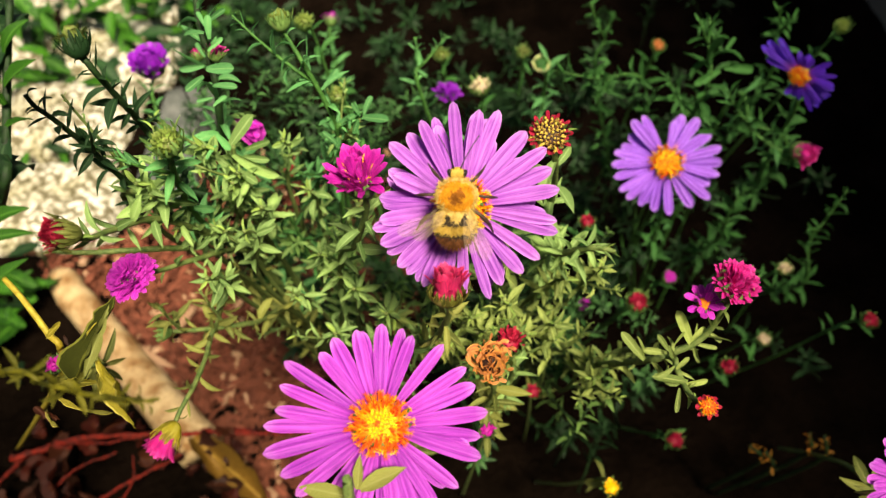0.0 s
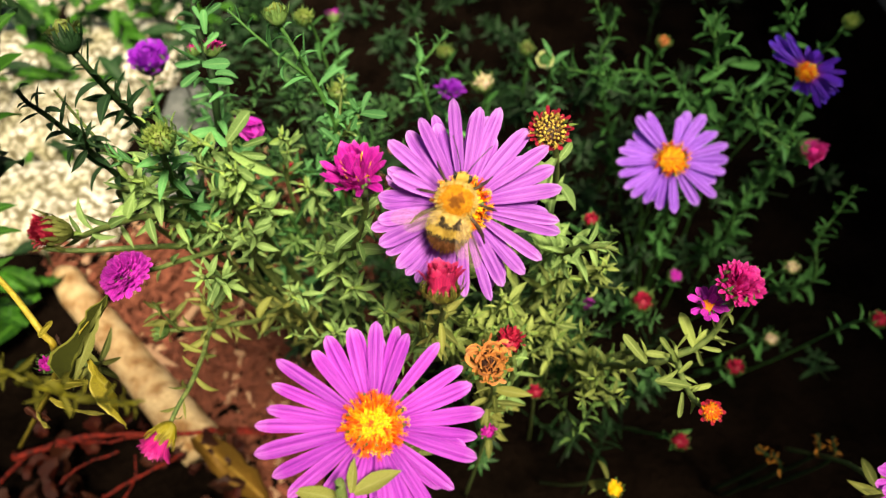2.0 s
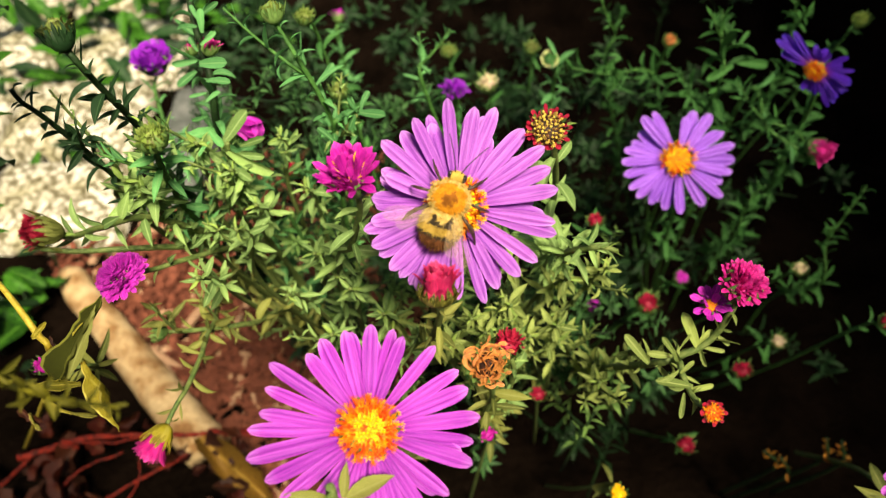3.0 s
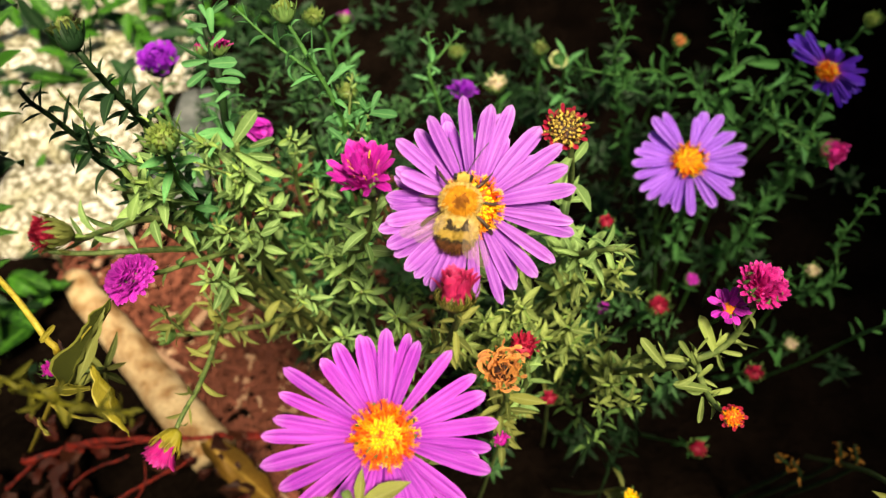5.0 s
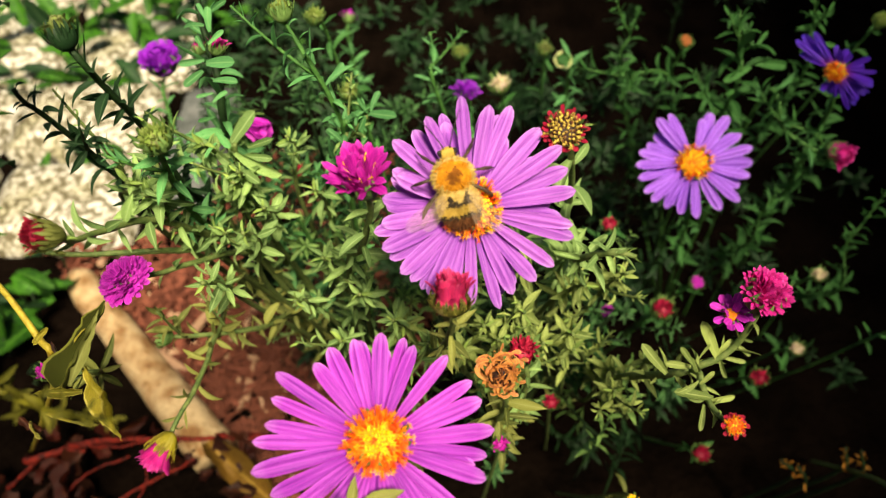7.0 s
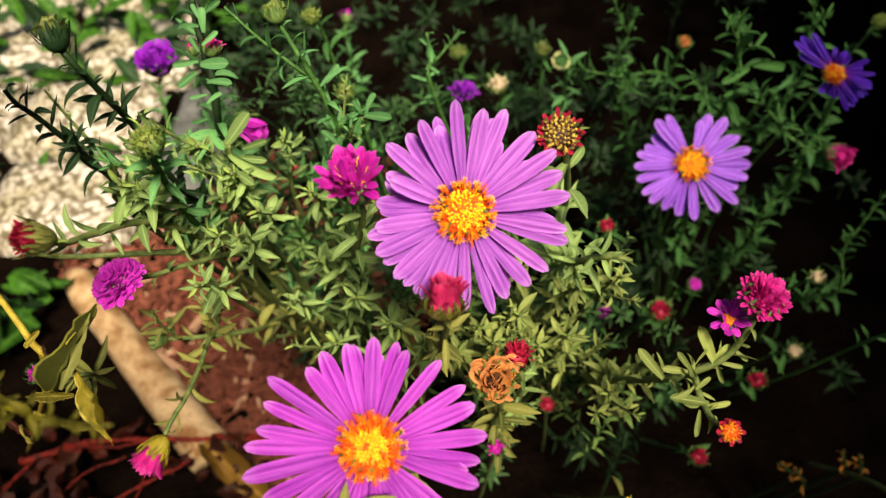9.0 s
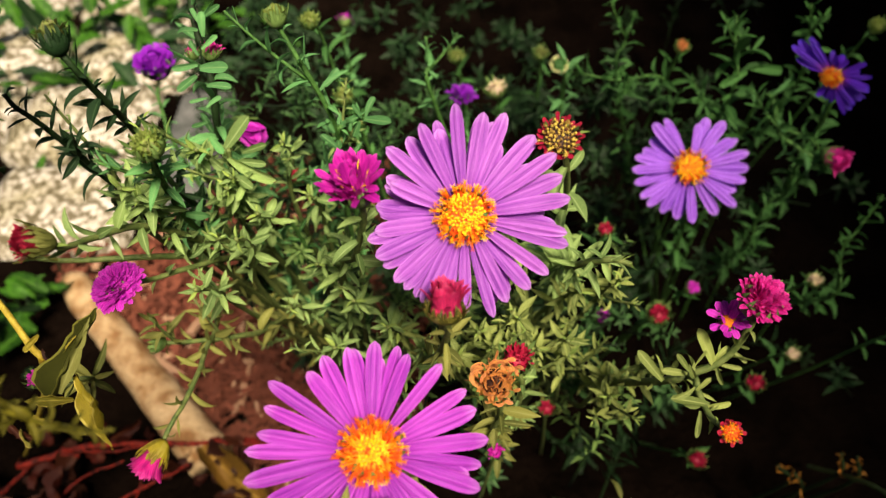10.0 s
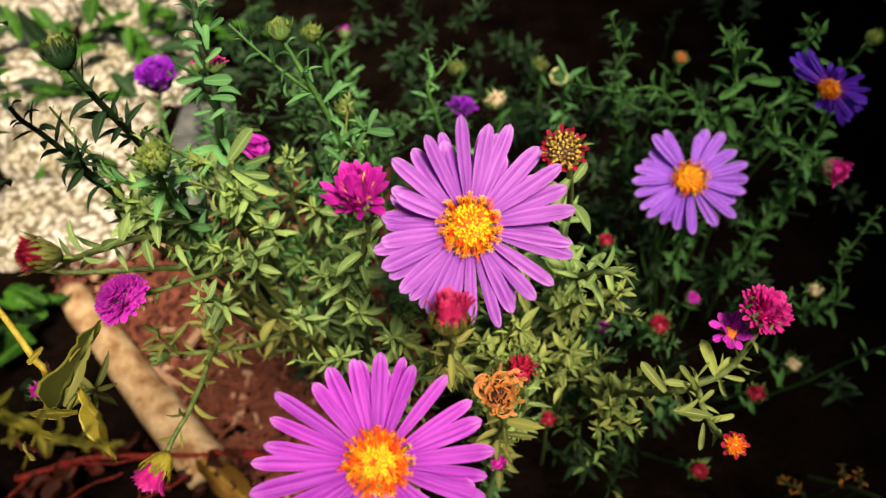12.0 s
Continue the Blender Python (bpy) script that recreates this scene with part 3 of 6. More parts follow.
def broad_leaves(ob, pairs, mat):
    """Single broad leaves of a shoot, each from its base to its tip and with its width."""
    rnd = random.Random(len(pairs))
    kinds = meshes_for("blunt_leaf", BLUNT, mat)
    for a, b, w in pairs:
        a, b = Vector(a), Vector(b)
        n = (b - a).length
        side = TO_EYE + Vector([rnd.uniform(-0.5, 0.5) for _ in range(3)])
        part("leaf", rnd.choice(kinds), ob, axes(a - ob.location, b - a, side, n, n * w * 0.64, n))


CROWN_A, CROWN_B, CROWN_C = (-0.05, 0.23, 0.0), (0.05, 0.25, 0.0), (0.13, 0.30, 0.0)


def shoot(k, a, b, c, size):
    """Leafy shoot without a flower, from its tip a over b and c to a crown."""
    foot = CROWN_A if Vector(c).x < -0.02 else CROWN_B if Vector(c).x < 0.07 else CROWN_C if Vector(c).x < 0.11 else (Vector(c).x * 1.04, Vector(c).y + 0.05, 0.0)
    back = Vector(c).y > 0.2
    mid = Vector(c).lerp(Vector(foot), 0.5) + Vector((0, 0.01, 0.0))
    # Shoots from 25 on stand at the back and take the shade-darkened green.
    mat = LEAF_SHADE_GREEN if k >= 25 else LEAF_COOL if back or Vector(c).z > 0.265 else LEAF_PALE if 12 < k < 21 else LEAF
    a, b = Vector(a), Vector(b)
    if 3 < k < 25 and k != 12:
        b = a.lerp(b, 0.4) - TO_EYE * 0.013
    return leafy([a, b, c, mid, foot], "shaded leafy aster shoot without a flower" if back else "leafy aster shoot with narrow grey-green leaves and no flower", seed=40 + int(k * 4), leaf=size * (0.66 if k < 25 else 0.92), step=0.0022, upto=0.13 if k < 25 else 0.5, thick=(0.0005, 0.0011) if k < 25 else (0.0003, 0.0008), mat=mat, wide=1.15 if 3 < k < 25 else 1.0, twigs=2 if 12 < k < 21 else 1, group="leafy shoots of the bed")


def small_bud(k, p, r, m, words):
    """Thin stem with a small bud."""
    q = Vector(p)
    foot = Vector((q.x * 0.9 + 0.01 * (k % 3), q.y + 0.07, 0.0)) if k != 19 else Vector((-0.2463, 0.2387, 0))
    ob = leafy([q - Vector((0, -0.001, 0.0035)), q + Vector((0.002, 0.012, -0.02)), q.lerp(foot, 0.5), foot], "thin aster stem with a small " + words + " bud", seed=120 + k, leaf=0.009, step=0.005, upto=0.15 if k in (5, 6, 18, 19) else 0.22, mat=LEAF_OLIVE if k in (5, 6, 18, 19) else LEAF_SHADE_GREEN, thick=(0.0005, 0.0008), group="small buds of the bed", rosette=1)
    tuft(ob, p, facing(0.2 * math.sin(k * 2.0), 0.5), r, r * 0.72, m, 120 + k, 40, (0.0, 0.45), width=1.6, joined=True)


def build_asters():
    eye, up, right = TO_EYE, UP, RIGHT
    # the two large open flowers in front
    lilac = ob = leafy([(0.0049, 0.113, 0.2981), (0.0056, 0.1199, 0.2856), (0.0053, 0.1441, 0.2407), (0.0014, 0.1878, 0.1599), CROWN_B], "tall aster with one large open lilac flower, visited by a bumblebee", seed=1, leaf=0.009, upto=0.5)
    daisy(ob, (0.0050, 0.1107, 0.3028), facing(0.02, 0.06), [(139, 1.03), (128, 1.02), (118, 1.01), (107, 1.07), (96, 1.11), (85, 1.09), (79, 1.04), (71, 1.02), (68, 1.12), (50, 1.08), (34, 1.08), (24, 1.06), (9, 1.05), (-2, 0.93), (-11, 1.03), (-15, 1.07), (-34, 1.01), (-47, 0.97), (-64, 0.95), (-73, 1.04), (-90, 0.97), (-102, 0.90), (-117, 0.96), (-128, 0.94), (-137, 0.95), (-148, 0.95), (-154, 0.97), (-164, 0.99), (-171, 0.90), (175, 0.88), (159, 0.80)], 0.0200, 0.0050, PETAL_LILAC, 1, 0.74, 0.74, under=20)
    pink = ob = leafy([(-0.0119, 0.0702, 0.2818), (-0.0114, 0.0726, 0.2656), (-0.0113, 0.1057, 0.1954), (-0.016, 0.1612, 0.1114), (-0.01, 0.2, 0.0)], "aster with a large open pink flower with orange disc", mat=LEAF_OLIVE, seed=2, leaf=0.010, upto=0.4)
    daisy(ob, (-0.0117, 0.0688, 0.2858), facing(0.12, 0.34), [(148, 1.10), (161, 1.07), (172, 1.00), (-179, 1.10), (-166, 1.11), (-151, 1.05), (131, 0.92), (121, 1.00), (108, 0.96), (101, 0.96), (90, 0.98), (79, 1.04), (70, 0.94), (53, 1.01), (35, 1.02), (21, 1.03), (7, 1.04), (-5, 1.03), (-19, 1.00), (-37, 0.94), (-52, 0.96), (-65, 0.95), (-77, 0.94), (-88, 0.96), (-100, 0.96), (-113, 0.96), (-126, 0.96), (-139, 0.99)], 0.0205, 0.0050, PETAL_PINK, 2, 0.50, 0.66, under=9, tips=0.12, mats=(DISC_YELLOW, DISC_RED, DISC_ORANGE))
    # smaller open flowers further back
    ob = leafy([(0.0962, 0.2362, 0.194), (0.1002, 0.2382, 0.1826), (0.1052, 0.2464, 0.1437), CROWN_C], "aster with a fully open mauve flower in shade behind", mat=LEAF_SHADE_GREEN, seed=3, upto=0.5)
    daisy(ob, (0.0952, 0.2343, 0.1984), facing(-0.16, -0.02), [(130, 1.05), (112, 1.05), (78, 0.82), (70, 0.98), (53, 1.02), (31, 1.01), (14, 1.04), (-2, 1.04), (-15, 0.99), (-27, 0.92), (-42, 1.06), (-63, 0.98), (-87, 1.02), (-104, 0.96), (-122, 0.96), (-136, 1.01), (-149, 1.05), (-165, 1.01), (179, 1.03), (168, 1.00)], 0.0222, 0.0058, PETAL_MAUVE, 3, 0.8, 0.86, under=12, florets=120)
    ob = leafy([(0.1508, 0.2591, 0.2223), (0.1546, 0.2644, 0.2111), (0.1633, 0.2763, 0.1819), (0.19, 0.34, 0.0)], "aster with a half-folded violet flower with orange centre", mat=LEAF_SHADE_GREEN, seed=4, upto=0.4)
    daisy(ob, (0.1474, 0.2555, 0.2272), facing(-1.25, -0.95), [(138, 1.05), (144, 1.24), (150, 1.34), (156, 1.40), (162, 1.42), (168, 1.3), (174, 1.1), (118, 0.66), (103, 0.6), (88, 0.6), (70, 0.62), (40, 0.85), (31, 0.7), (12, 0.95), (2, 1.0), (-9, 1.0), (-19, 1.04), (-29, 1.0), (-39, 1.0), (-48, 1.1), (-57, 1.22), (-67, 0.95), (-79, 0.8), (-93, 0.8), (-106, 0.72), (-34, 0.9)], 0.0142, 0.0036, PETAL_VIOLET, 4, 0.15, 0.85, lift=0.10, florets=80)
    ob = leafy([(0.1006, 0.0648, 0.2655), (0.1187, 0.0768, 0.2233), (0.1582, 0.1287, 0.1364), (0.2, 0.2, 0.0)], "aster with an open magenta-pink flower at the bed's near end", mat=LEAF_OLIVE, seed=5, upto=0.3)
    daisy(ob, (0.0964, 0.0616, 0.2733), facing(0.0, 0.1), [(i * 13 + 4 * (i % 2), 1.0 - 0.08 * (i % 3)) for i in range(28)], 0.0105, 0.0035, PETAL_PINK, 5, 0.5, florets=60)
    ob = leafy([(0.0035, 0.29, 0.1869), (0.0045, 0.2916, 0.1687), (0.01, 0.33, 0.0)], "aster with a small dark purple flower behind the tall ones", mat=LEAF_COOL, seed=6, upto=0.4)
    tuft(ob, (0.0029, 0.2857, 0.1924), facing(0.2, 0.8), 0.0034, 0.0056, PETAL_PLUM, 6, 40, (0.0, 0.9), width=1.5, joined=True, name="flower_head", label="half-closed dark purple flower head")
    ob = leafy([(-0.0629, 0.3833, 0.1673), (-0.0636, 0.3784, 0.15), (-0.06, 0.42, 0.0)], "far aster with a small purple flower", mat=LEAF_COOL, seed=7, upto=0.4)
    tuft(ob, (-0.0629, 0.3804, 0.17), up, 0.003, 0.005, PETAL_PURPLE, 7, 20, (0.2, 1.2), joined=True)

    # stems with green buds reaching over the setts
    ob = leafy([(-0.0781, 0.138, 0.323), (-0.0757, 0.1369, 0.3182), (-0.0746, 0.1411, 0.3061), (-0.0755, 0.1491, 0.2906), (-0.0752, 0.1587, 0.2595), (-0.073, 0.1817, 0.207), CROWN_A], "dark-stemmed aster shoot with a closed green bud, leaning over the setts", mat=LEAF_SHADE_DARK, stem=STEM_DARK, thick=(0.0007, 0.0010), seed=11, leaf=0.0072, step=0.0017, upto=0.5, twigs=0, flare=1.1)
    tuft(ob, (-0.0779, 0.138, 0.3243), up - right * 0.35 + eye * 0.35, 0.0033, 0.0032, PETAL_GREEN, 11, 70, (-0.2, 0.35), width=1.8, cup_h=0.0036, cup_r=0.0030, label="closed green bud", joined=True, green=LEAF_SHADE_DARK)
    ob = leafy([(-0.0942, 0.1378, 0.3111), (-0.0928, 0.1372, 0.308), (-0.0903, 0.1379, 0.3034), (-0.0873, 0.1401, 0.2935), (-0.0845, 0.1438, 0.2796), (-0.0818, 0.1534, 0.255), (-0.0751, 0.1801, 0.2056), CROWN_A], "dark aster shoot with small recurved leaves, leaning over the setts", mat=LEAF_SHADE_DARK, stem=STEM_DARK, thick=(0.0005, 0.0010), seed=12, leaf=0.0070, step=0.0018, upto=0.5, twigs=1, flare=1.1)
    ob = leafy([(-0.0573, 0.1195, 0.3114), (-0.0592, 0.1222, 0.3059), (-0.0649, 0.134, 0.2844), (-0.0687, 0.1477, 0.2568), (-0.0735, 0.1849, 0.1966), CROWN_A], "short aster shoot with a pale green spiky bud", mat=LEAF_COOL, seed=13, leaf=0.007, upto=0.6, twigs=1)
    tuft(ob, (-0.0565, 0.1181, 0.3141), facing(-0.1, 0.5), 0.0032, 0.0020, PETAL_GREEN, 13, 70, (0.0, 0.6), label="pale green opening bud", joined=True)
    upright = ob = leafy([(-0.0392, 0.1623, 0.3121), (-0.0379, 0.1619, 0.3091), (-0.0357, 0.1604, 0.3052), (-0.0337, 0.1596, 0.3007), (-0.0315, 0.1603, 0.2934), (-0.0293, 0.1606, 0.2846), (-0.0298, 0.1651, 0.2714), (-0.0359, 0.1756, 0.2475), (-0.0457, 0.198, 0.2076), CROWN_A], "upright aster shoot with a closed pale green bud", mat=LEAF_COOL, seed=14, thick=(0.0005, 0.0009), leaf=0.0075, step=0.0033, upto=0.62, twigs=1)
    tuft(ob, (-0.0393, 0.1627, 0.3137), up - right * 0.15 + eye * 0.3, 0.0030, 0.0022, PETAL_GREEN, 14, 60, (0.0, 0.6), width=2.2, cup_h=0.0030, cup_r=0.0026, label="closed pale green bud", joined=True)
    ob = leafy([(-0.0743, 0.1010, 0.3049), (-0.0735, 0.1036, 0.3006), (-0.0731, 0.113, 0.2929), (-0.0705, 0.1282, 0.2796), (-0.0669, 0.1479, 0.2504), (-0.0671, 0.1833, 0.1952), CROWN_A], "aster shoot with a crimson bud about to open", mat=LEAF, seed=215, leaf=0.0068, step=0.003, upto=0.5, twigs=1)
    tuft(ob, (-0.0754, 0.1005, 0.3058), eye * 1.0 - right * 0.7 + up * 0.05, 0.0032, 0.0036, PETAL_RED, 15, 110, (-0.1, 0.25), cup_r=0.0027, cup_h=0.0040, label="crimson bud in a green cup", green=LEAF_OLIVE)
    ob = leafy([(-0.0786, 0.1239, 0.2629), (-0.0749, 0.1286, 0.259), (-0.0687, 0.1365, 0.2539), (-0.0626, 0.1544, 0.2363), (-0.0605, 0.1879, 0.1861), CROWN_A], "aster shoot with a double magenta pompon flower", mat=LEAF, seed=16, leaf=0.0055, step=0.0034, upto=0.55, twigs=0)
    tuft(ob, (-0.0770, 0.1170, 0.2705), eye * 0.75 - right * 0.3 + up * 0.5, 0.0050, 0.0036, PETAL_PURPLE, 16, 270, (0.3, 1.5), width=1.8, cup_r=0.0028, cup_h=0.0030, name="flower_head", label="frilled magenta double flower head")
    ob = leafy([(-0.1025, 0.1286, 0.2668), (-0.0934, 0.1282, 0.2665), (-0.0828, 0.1306, 0.2646), (-0.0719, 0.1388, 0.2558), (-0.0659, 0.1673, 0.221), CROWN_A], "thin horizontal aster twig with few leaves", mat=LEAF_OLIVE, stem=STEM, seed=17, leaf=0.0045, step=0.009, upto=0.8, rosette=2)
    ob = leafy([(-0.0805, 0.1269, 0.2315), (-0.0752, 0.1294, 0.2284), (-0.0688, 0.134, 0.2231), (-0.0615, 0.1425, 0.2132), (-0.0575, 0.1842, 0.1568), CROWN_A], "low aster twig with a small closed green bud", mat=LEAF_OLIVE, seed=18, leaf=0.008, upto=0.5, twigs=2, rosette=2)
    tuft(ob, (-0.0818, 0.1264, 0.2323), eye * 0.4 - right * 0.9, 0.0026, 0.002, PETAL_GREEN, 18, 14, (0.0, 0.3), label="closed green bud", joined=True)
    ob = leafy([(-0.0691, 0.0921, 0.2401), (-0.0676, 0.0976, 0.2409), (-0.0663, 0.1041, 0.2398), (-0.0663, 0.1153, 0.2361), (-0.069, 0.134, 0.2256), (-0.0709, 0.1707, 0.1977), CROWN_A], "drooping aster stem with half-open magenta flower in yellow-green cup", thick=(0.0006, 0.0008), mat=LEAF_OLIVE, seed=19, leaf=0.007, step=0.0028, upto=0.7, twigs=1, rosette=2)
    tuft(ob, (-0.0691, 0.0892, 0.2416), -up * 0.85 - right * 0.5 + eye * 0.25, 0.0034, 0.0060, PETAL_CERISE, 19, 170, (0.0, 0.12), width=0.8, cup_r=0.0029, cup_h=0.0036, label="half-open magenta flower head", green=LEAF_YELLOWED)

    # left middle: leafy shoots with broad grey-green leaves
    tall = ob = leafy([(-0.0663, 0.1851, 0.3077), (-0.0658, 0.181, 0.3017), (-0.0643, 0.1766, 0.294), (-0.0629, 0.1727, 0.2855), (-0.0645, 0.1714, 0.2701), (-0.0678, 0.1849, 0.2357), CROWN_A], "tall aster shoot with broad leaves and red buds", mat=LEAF_COOL, stem=STEM_DARK, thick=(0.0009, 0.0013), seed=21, leaf=0.0105, step=0.0028, upto=0.62, twigs=0)
    tuft(ob, (-0.061, 0.1732, 0.2964), up + right * 0.3 + eye * 0.5, 0.0021, 0.0028, PETAL_CERISE, 21, 30, (0.0, 0.4), joined=True, label="small red bud")
    tuft(ob, (-0.0665, 0.1755, 0.2944), up - right * 0.3 + eye * 0.4, 0.0016, 0.002, PETAL_CERISE, 22, 20, (0.0, 0.4), joined=True, label="small red bud")
    ob = leafy([(-0.1244, 0.27, 0.2158), (-0.1256, 0.2647, 0.2048), (-0.1204, 0.26, 0.1683), (-0.11, 0.3, 0.0)], "aster with a purple button flower behind the front shoots", mat=LEAF_COOL, seed=23, upto=0.3)
    tuft(ob, (-0.1234, 0.2695, 0.2206), facing(-0.1, 0.6), 0.0080, 0.0064, PETAL_PLUM, 23, 54, (-0.25, 0.35), width=3.4, cup_r=0.006, cup_h=0.006, joined=True, name="flower_head", label="closed purple button flower")
    ob = leafy([(-0.0679, 0.1941, 0.2501), (-0.0664, 0.1907, 0.238), (-0.0716, 0.2032, 0.1988), CROWN_A], "aster shoot with a closed pink-purple bud", mat=LEAF_COOL, seed=24, leaf=0.011, upto=0.6)
    tuft(ob, (-0.0675, 0.1940, 0.2527), (right * 0.85 - up * 0.35 + eye * 0.35), 0.0044, 0.0086, PETAL_PURPLE, 24, 12, (-0.42, -0.12), width=3.4, joined=True, label="closed pink-purple bud")
    broad_leaves(tall, (((-0.0616, 0.1653, 0.2975), (-0.0536, 0.1624, 0.3000), 2.00), ((-0.0622, 0.1660, 0.2981), (-0.0687, 0.1649, 0.2975), 1.70), ((-0.0624, 0.1638, 0.2963), (-0.0654, 0.1579, 0.2967), 1.70), ((-0.0619, 0.1677, 0.2996), (-0.0647, 0.1707, 0.3022), 1.50), ((-0.0599, 0.1619, 0.2946), (-0.0533, 0.1593, 0.2973), 1.50), ((-0.0589, 0.1522, 0.2864), (-0.0545, 0.1463, 0.2864), 1.60), ((-0.0598, 0.1578, 0.2911), (-0.0567, 0.1605, 0.2933), 1.40), ((-0.0608, 0.1714, 0.3026), (-0.0606, 0.1724, 0.3087), 1.60), ((-0.0622, 0.1724, 0.3036), (-0.0684, 0.1729, 0.3043), 1.70), ((-0.0613, 0.1690, 0.3006), (-0.0574, 0.1717, 0.3028), 1.50), ((-0.0595, 0.1550, 0.2887), (-0.0623, 0.1506, 0.2903), 1.60), ((-0.0598, 0.1596, 0.2926), (-0.0641, 0.1586, 0.2919), 1.50), ((-0.0619, 0.1738, 0.3047), (-0.0642, 0.1771, 0.3076), 1.40), ((-0.0611, 0.1749, 0.3056), (-0.0565, 0.1749, 0.3093), 1.40), ((-0.0589, 0.1501, 0.2845), (-0.0610, 0.1454, 0.2846), 1.60)), LEAF_COOL)
    ob = leafy([(-0.0569, 0.1559, 0.2789), (-0.0578, 0.1571, 0.2721), (-0.0603, 0.1646, 0.2536), (-0.0679, 0.1905, 0.2038), CROWN_A], "aster shoot with long broad pale leaves and no flower", mat=LEAF, seed=26, leaf=0.007, step=0.003, upto=0.25, group="leafy shoots of the bed")
    broad_leaves(ob, (((-0.0584, 0.1571, 0.2774), (-0.0508, 0.1594, 0.2869), 1.70), ((-0.0539, 0.1568, 0.2769), (-0.0464, 0.1548, 0.2815), 1.30), ((-0.0575, 0.1558, 0.2762), (-0.0452, 0.1451, 0.2772), 1.20), ((-0.0578, 0.1533, 0.2741), (-0.0589, 0.1431, 0.2760), 1.40), ((-0.0563, 0.1524, 0.2733), (-0.0495, 0.1456, 0.2751), 1.50), ((-0.0688, 0.1571, 0.2777), (-0.0605, 0.1486, 0.2781), 1.50), ((-0.0724, 0.1570, 0.2778), (-0.0702, 0.1494, 0.2765), 1.70), ((-0.0569, 0.1567, 0.2769), (-0.0598, 0.1557, 0.2802), 1.50), ((-0.0551, 0.1549, 0.2754), (-0.0478, 0.1519, 0.2778), 1.30), ((-0.0521, 0.1520, 0.2728), (-0.0538, 0.1444, 0.2717), 1.50)), LEAF)
    broad_leaves(upright, (((-0.0213, 0.1613, 0.2846), (-0.0140, 0.1563, 0.2880), 1.70), ((-0.0208, 0.1617, 0.2850), (-0.0194, 0.1644, 0.2898), 1.60), ((-0.0219, 0.1615, 0.2848), (-0.0237, 0.1610, 0.2897), 1.60), ((-0.0225, 0.1608, 0.2843), (-0.0232, 0.1541, 0.2852), 1.60), ((-0.0245, 0.1608, 0.2843), (-0.0262, 0.1581, 0.2873), 1.60), ((-0.0248, 0.1603, 0.2840), (-0.0248, 0.1555, 0.2851), 1.60), ((-0.0277, 0.1551, 0.2797), (-0.0310, 0.1549, 0.2849), 1.40), ((-0.0289, 0.1584, 0.2825), (-0.0302, 0.1580, 0.2874), 1.50), ((-0.0219, 0.1566, 0.2807), (-0.0245, 0.1536, 0.2783), 1.80), ((-0.0313, 0.1675, 0.2903), (-0.0280, 0.1674, 0.2953), 1.60), ((-0.0333, 0.1679, 0.2907), (-0.0390, 0.1633, 0.2949), 1.50), ((-0.0354, 0.1707, 0.2932), (-0.0365, 0.1711, 0.2975), 1.40)), LEAF_COOL)
    shoot(0, (-0.0216, 0.1629, 0.2852), (-0.0257, 0.1629, 0.2786), (-0.0301, 0.1654, 0.269), 0.0085)
    shoot(1, (-0.0222, 0.1622, 0.2832), (-0.0268, 0.1626, 0.2758), (-0.0312, 0.1687, 0.2613), 0.008)
    shoot(2, (-0.0096, 0.2427, 0.2542), (-0.008, 0.2372, 0.2457), (-0.0069, 0.2323, 0.2338), 0.0105)
    shoot(3, (-0.081, 0.1413, 0.2905), (-0.0828, 0.1445, 0.2801), (-0.0846, 0.1527, 0.2609), 0.006)
    shoot(4, (-0.0536, 0.1445, 0.2801), (-0.0594, 0.1481, 0.2702), (-0.0679, 0.1612, 0.2419), 0.0105)
    shoot(5, (-0.046, 0.1664, 0.2724), (-0.0473, 0.1687, 0.2613), (-0.0505, 0.1805, 0.232), 0.0095)
    shoot(6, (-0.0492, 0.126, 0.2777), (-0.0507, 0.1287, 0.2669), (-0.0578, 0.1524, 0.2215), 0.0095)
    shoot(7, (-0.0571, 0.1138, 0.274), (-0.0588, 0.1208, 0.2603), (-0.0633, 0.1481, 0.218), 0.0095)
    shoot(9, (-0.0389, 0.1196, 0.2593), (-0.0378, 0.1256, 0.2447), (-0.0386, 0.1539, 0.1967), 0.0095)
    shoot(10, (-0.0698, 0.1332, 0.2707), (-0.0694, 0.1369, 0.2607), (-0.0707, 0.158, 0.2262), 0.009)
    leafy([(0.0416, 0.1156, 0.282), (0.0388, 0.1169, 0.2818), (0.0354, 0.1188, 0.2795), (0.0318, 0.1278, 0.2661), (0.0337, 0.1614, 0.216), CROWN_B], "leafy aster shoot with bright fine needle-like leaves", seed=52, leaf=0.0072, step=0.0015, upto=0.32, mat=LEAF, group="leafy shoots of the bed")
    shoot(13, (0.0349, 0.1292, 0.2543), (0.0326, 0.1322, 0.2438), (0.0301, 0.1643, 0.1924), 0.010)
    shoot(14, (0.0469, 0.1347, 0.2523), (0.0441, 0.1359, 0.2403), (0.0445, 0.1643, 0.1924), 0.009)
    shoot(15, (0.0253, 0.1229, 0.236), (0.0249, 0.1314, 0.217), (0.0234, 0.1625, 0.1648), 0.0095)
    shoot(16, (0.0349, 0.1272, 0.2265), (0.0346, 0.1273, 0.2135), (0.0389, 0.1524, 0.1562), 0.0095)
    shoot(17, (0.0488, 0.1273, 0.2135), (0.0471, 0.1291, 0.202), (0.0477, 0.1507, 0.1548), 0.0105)
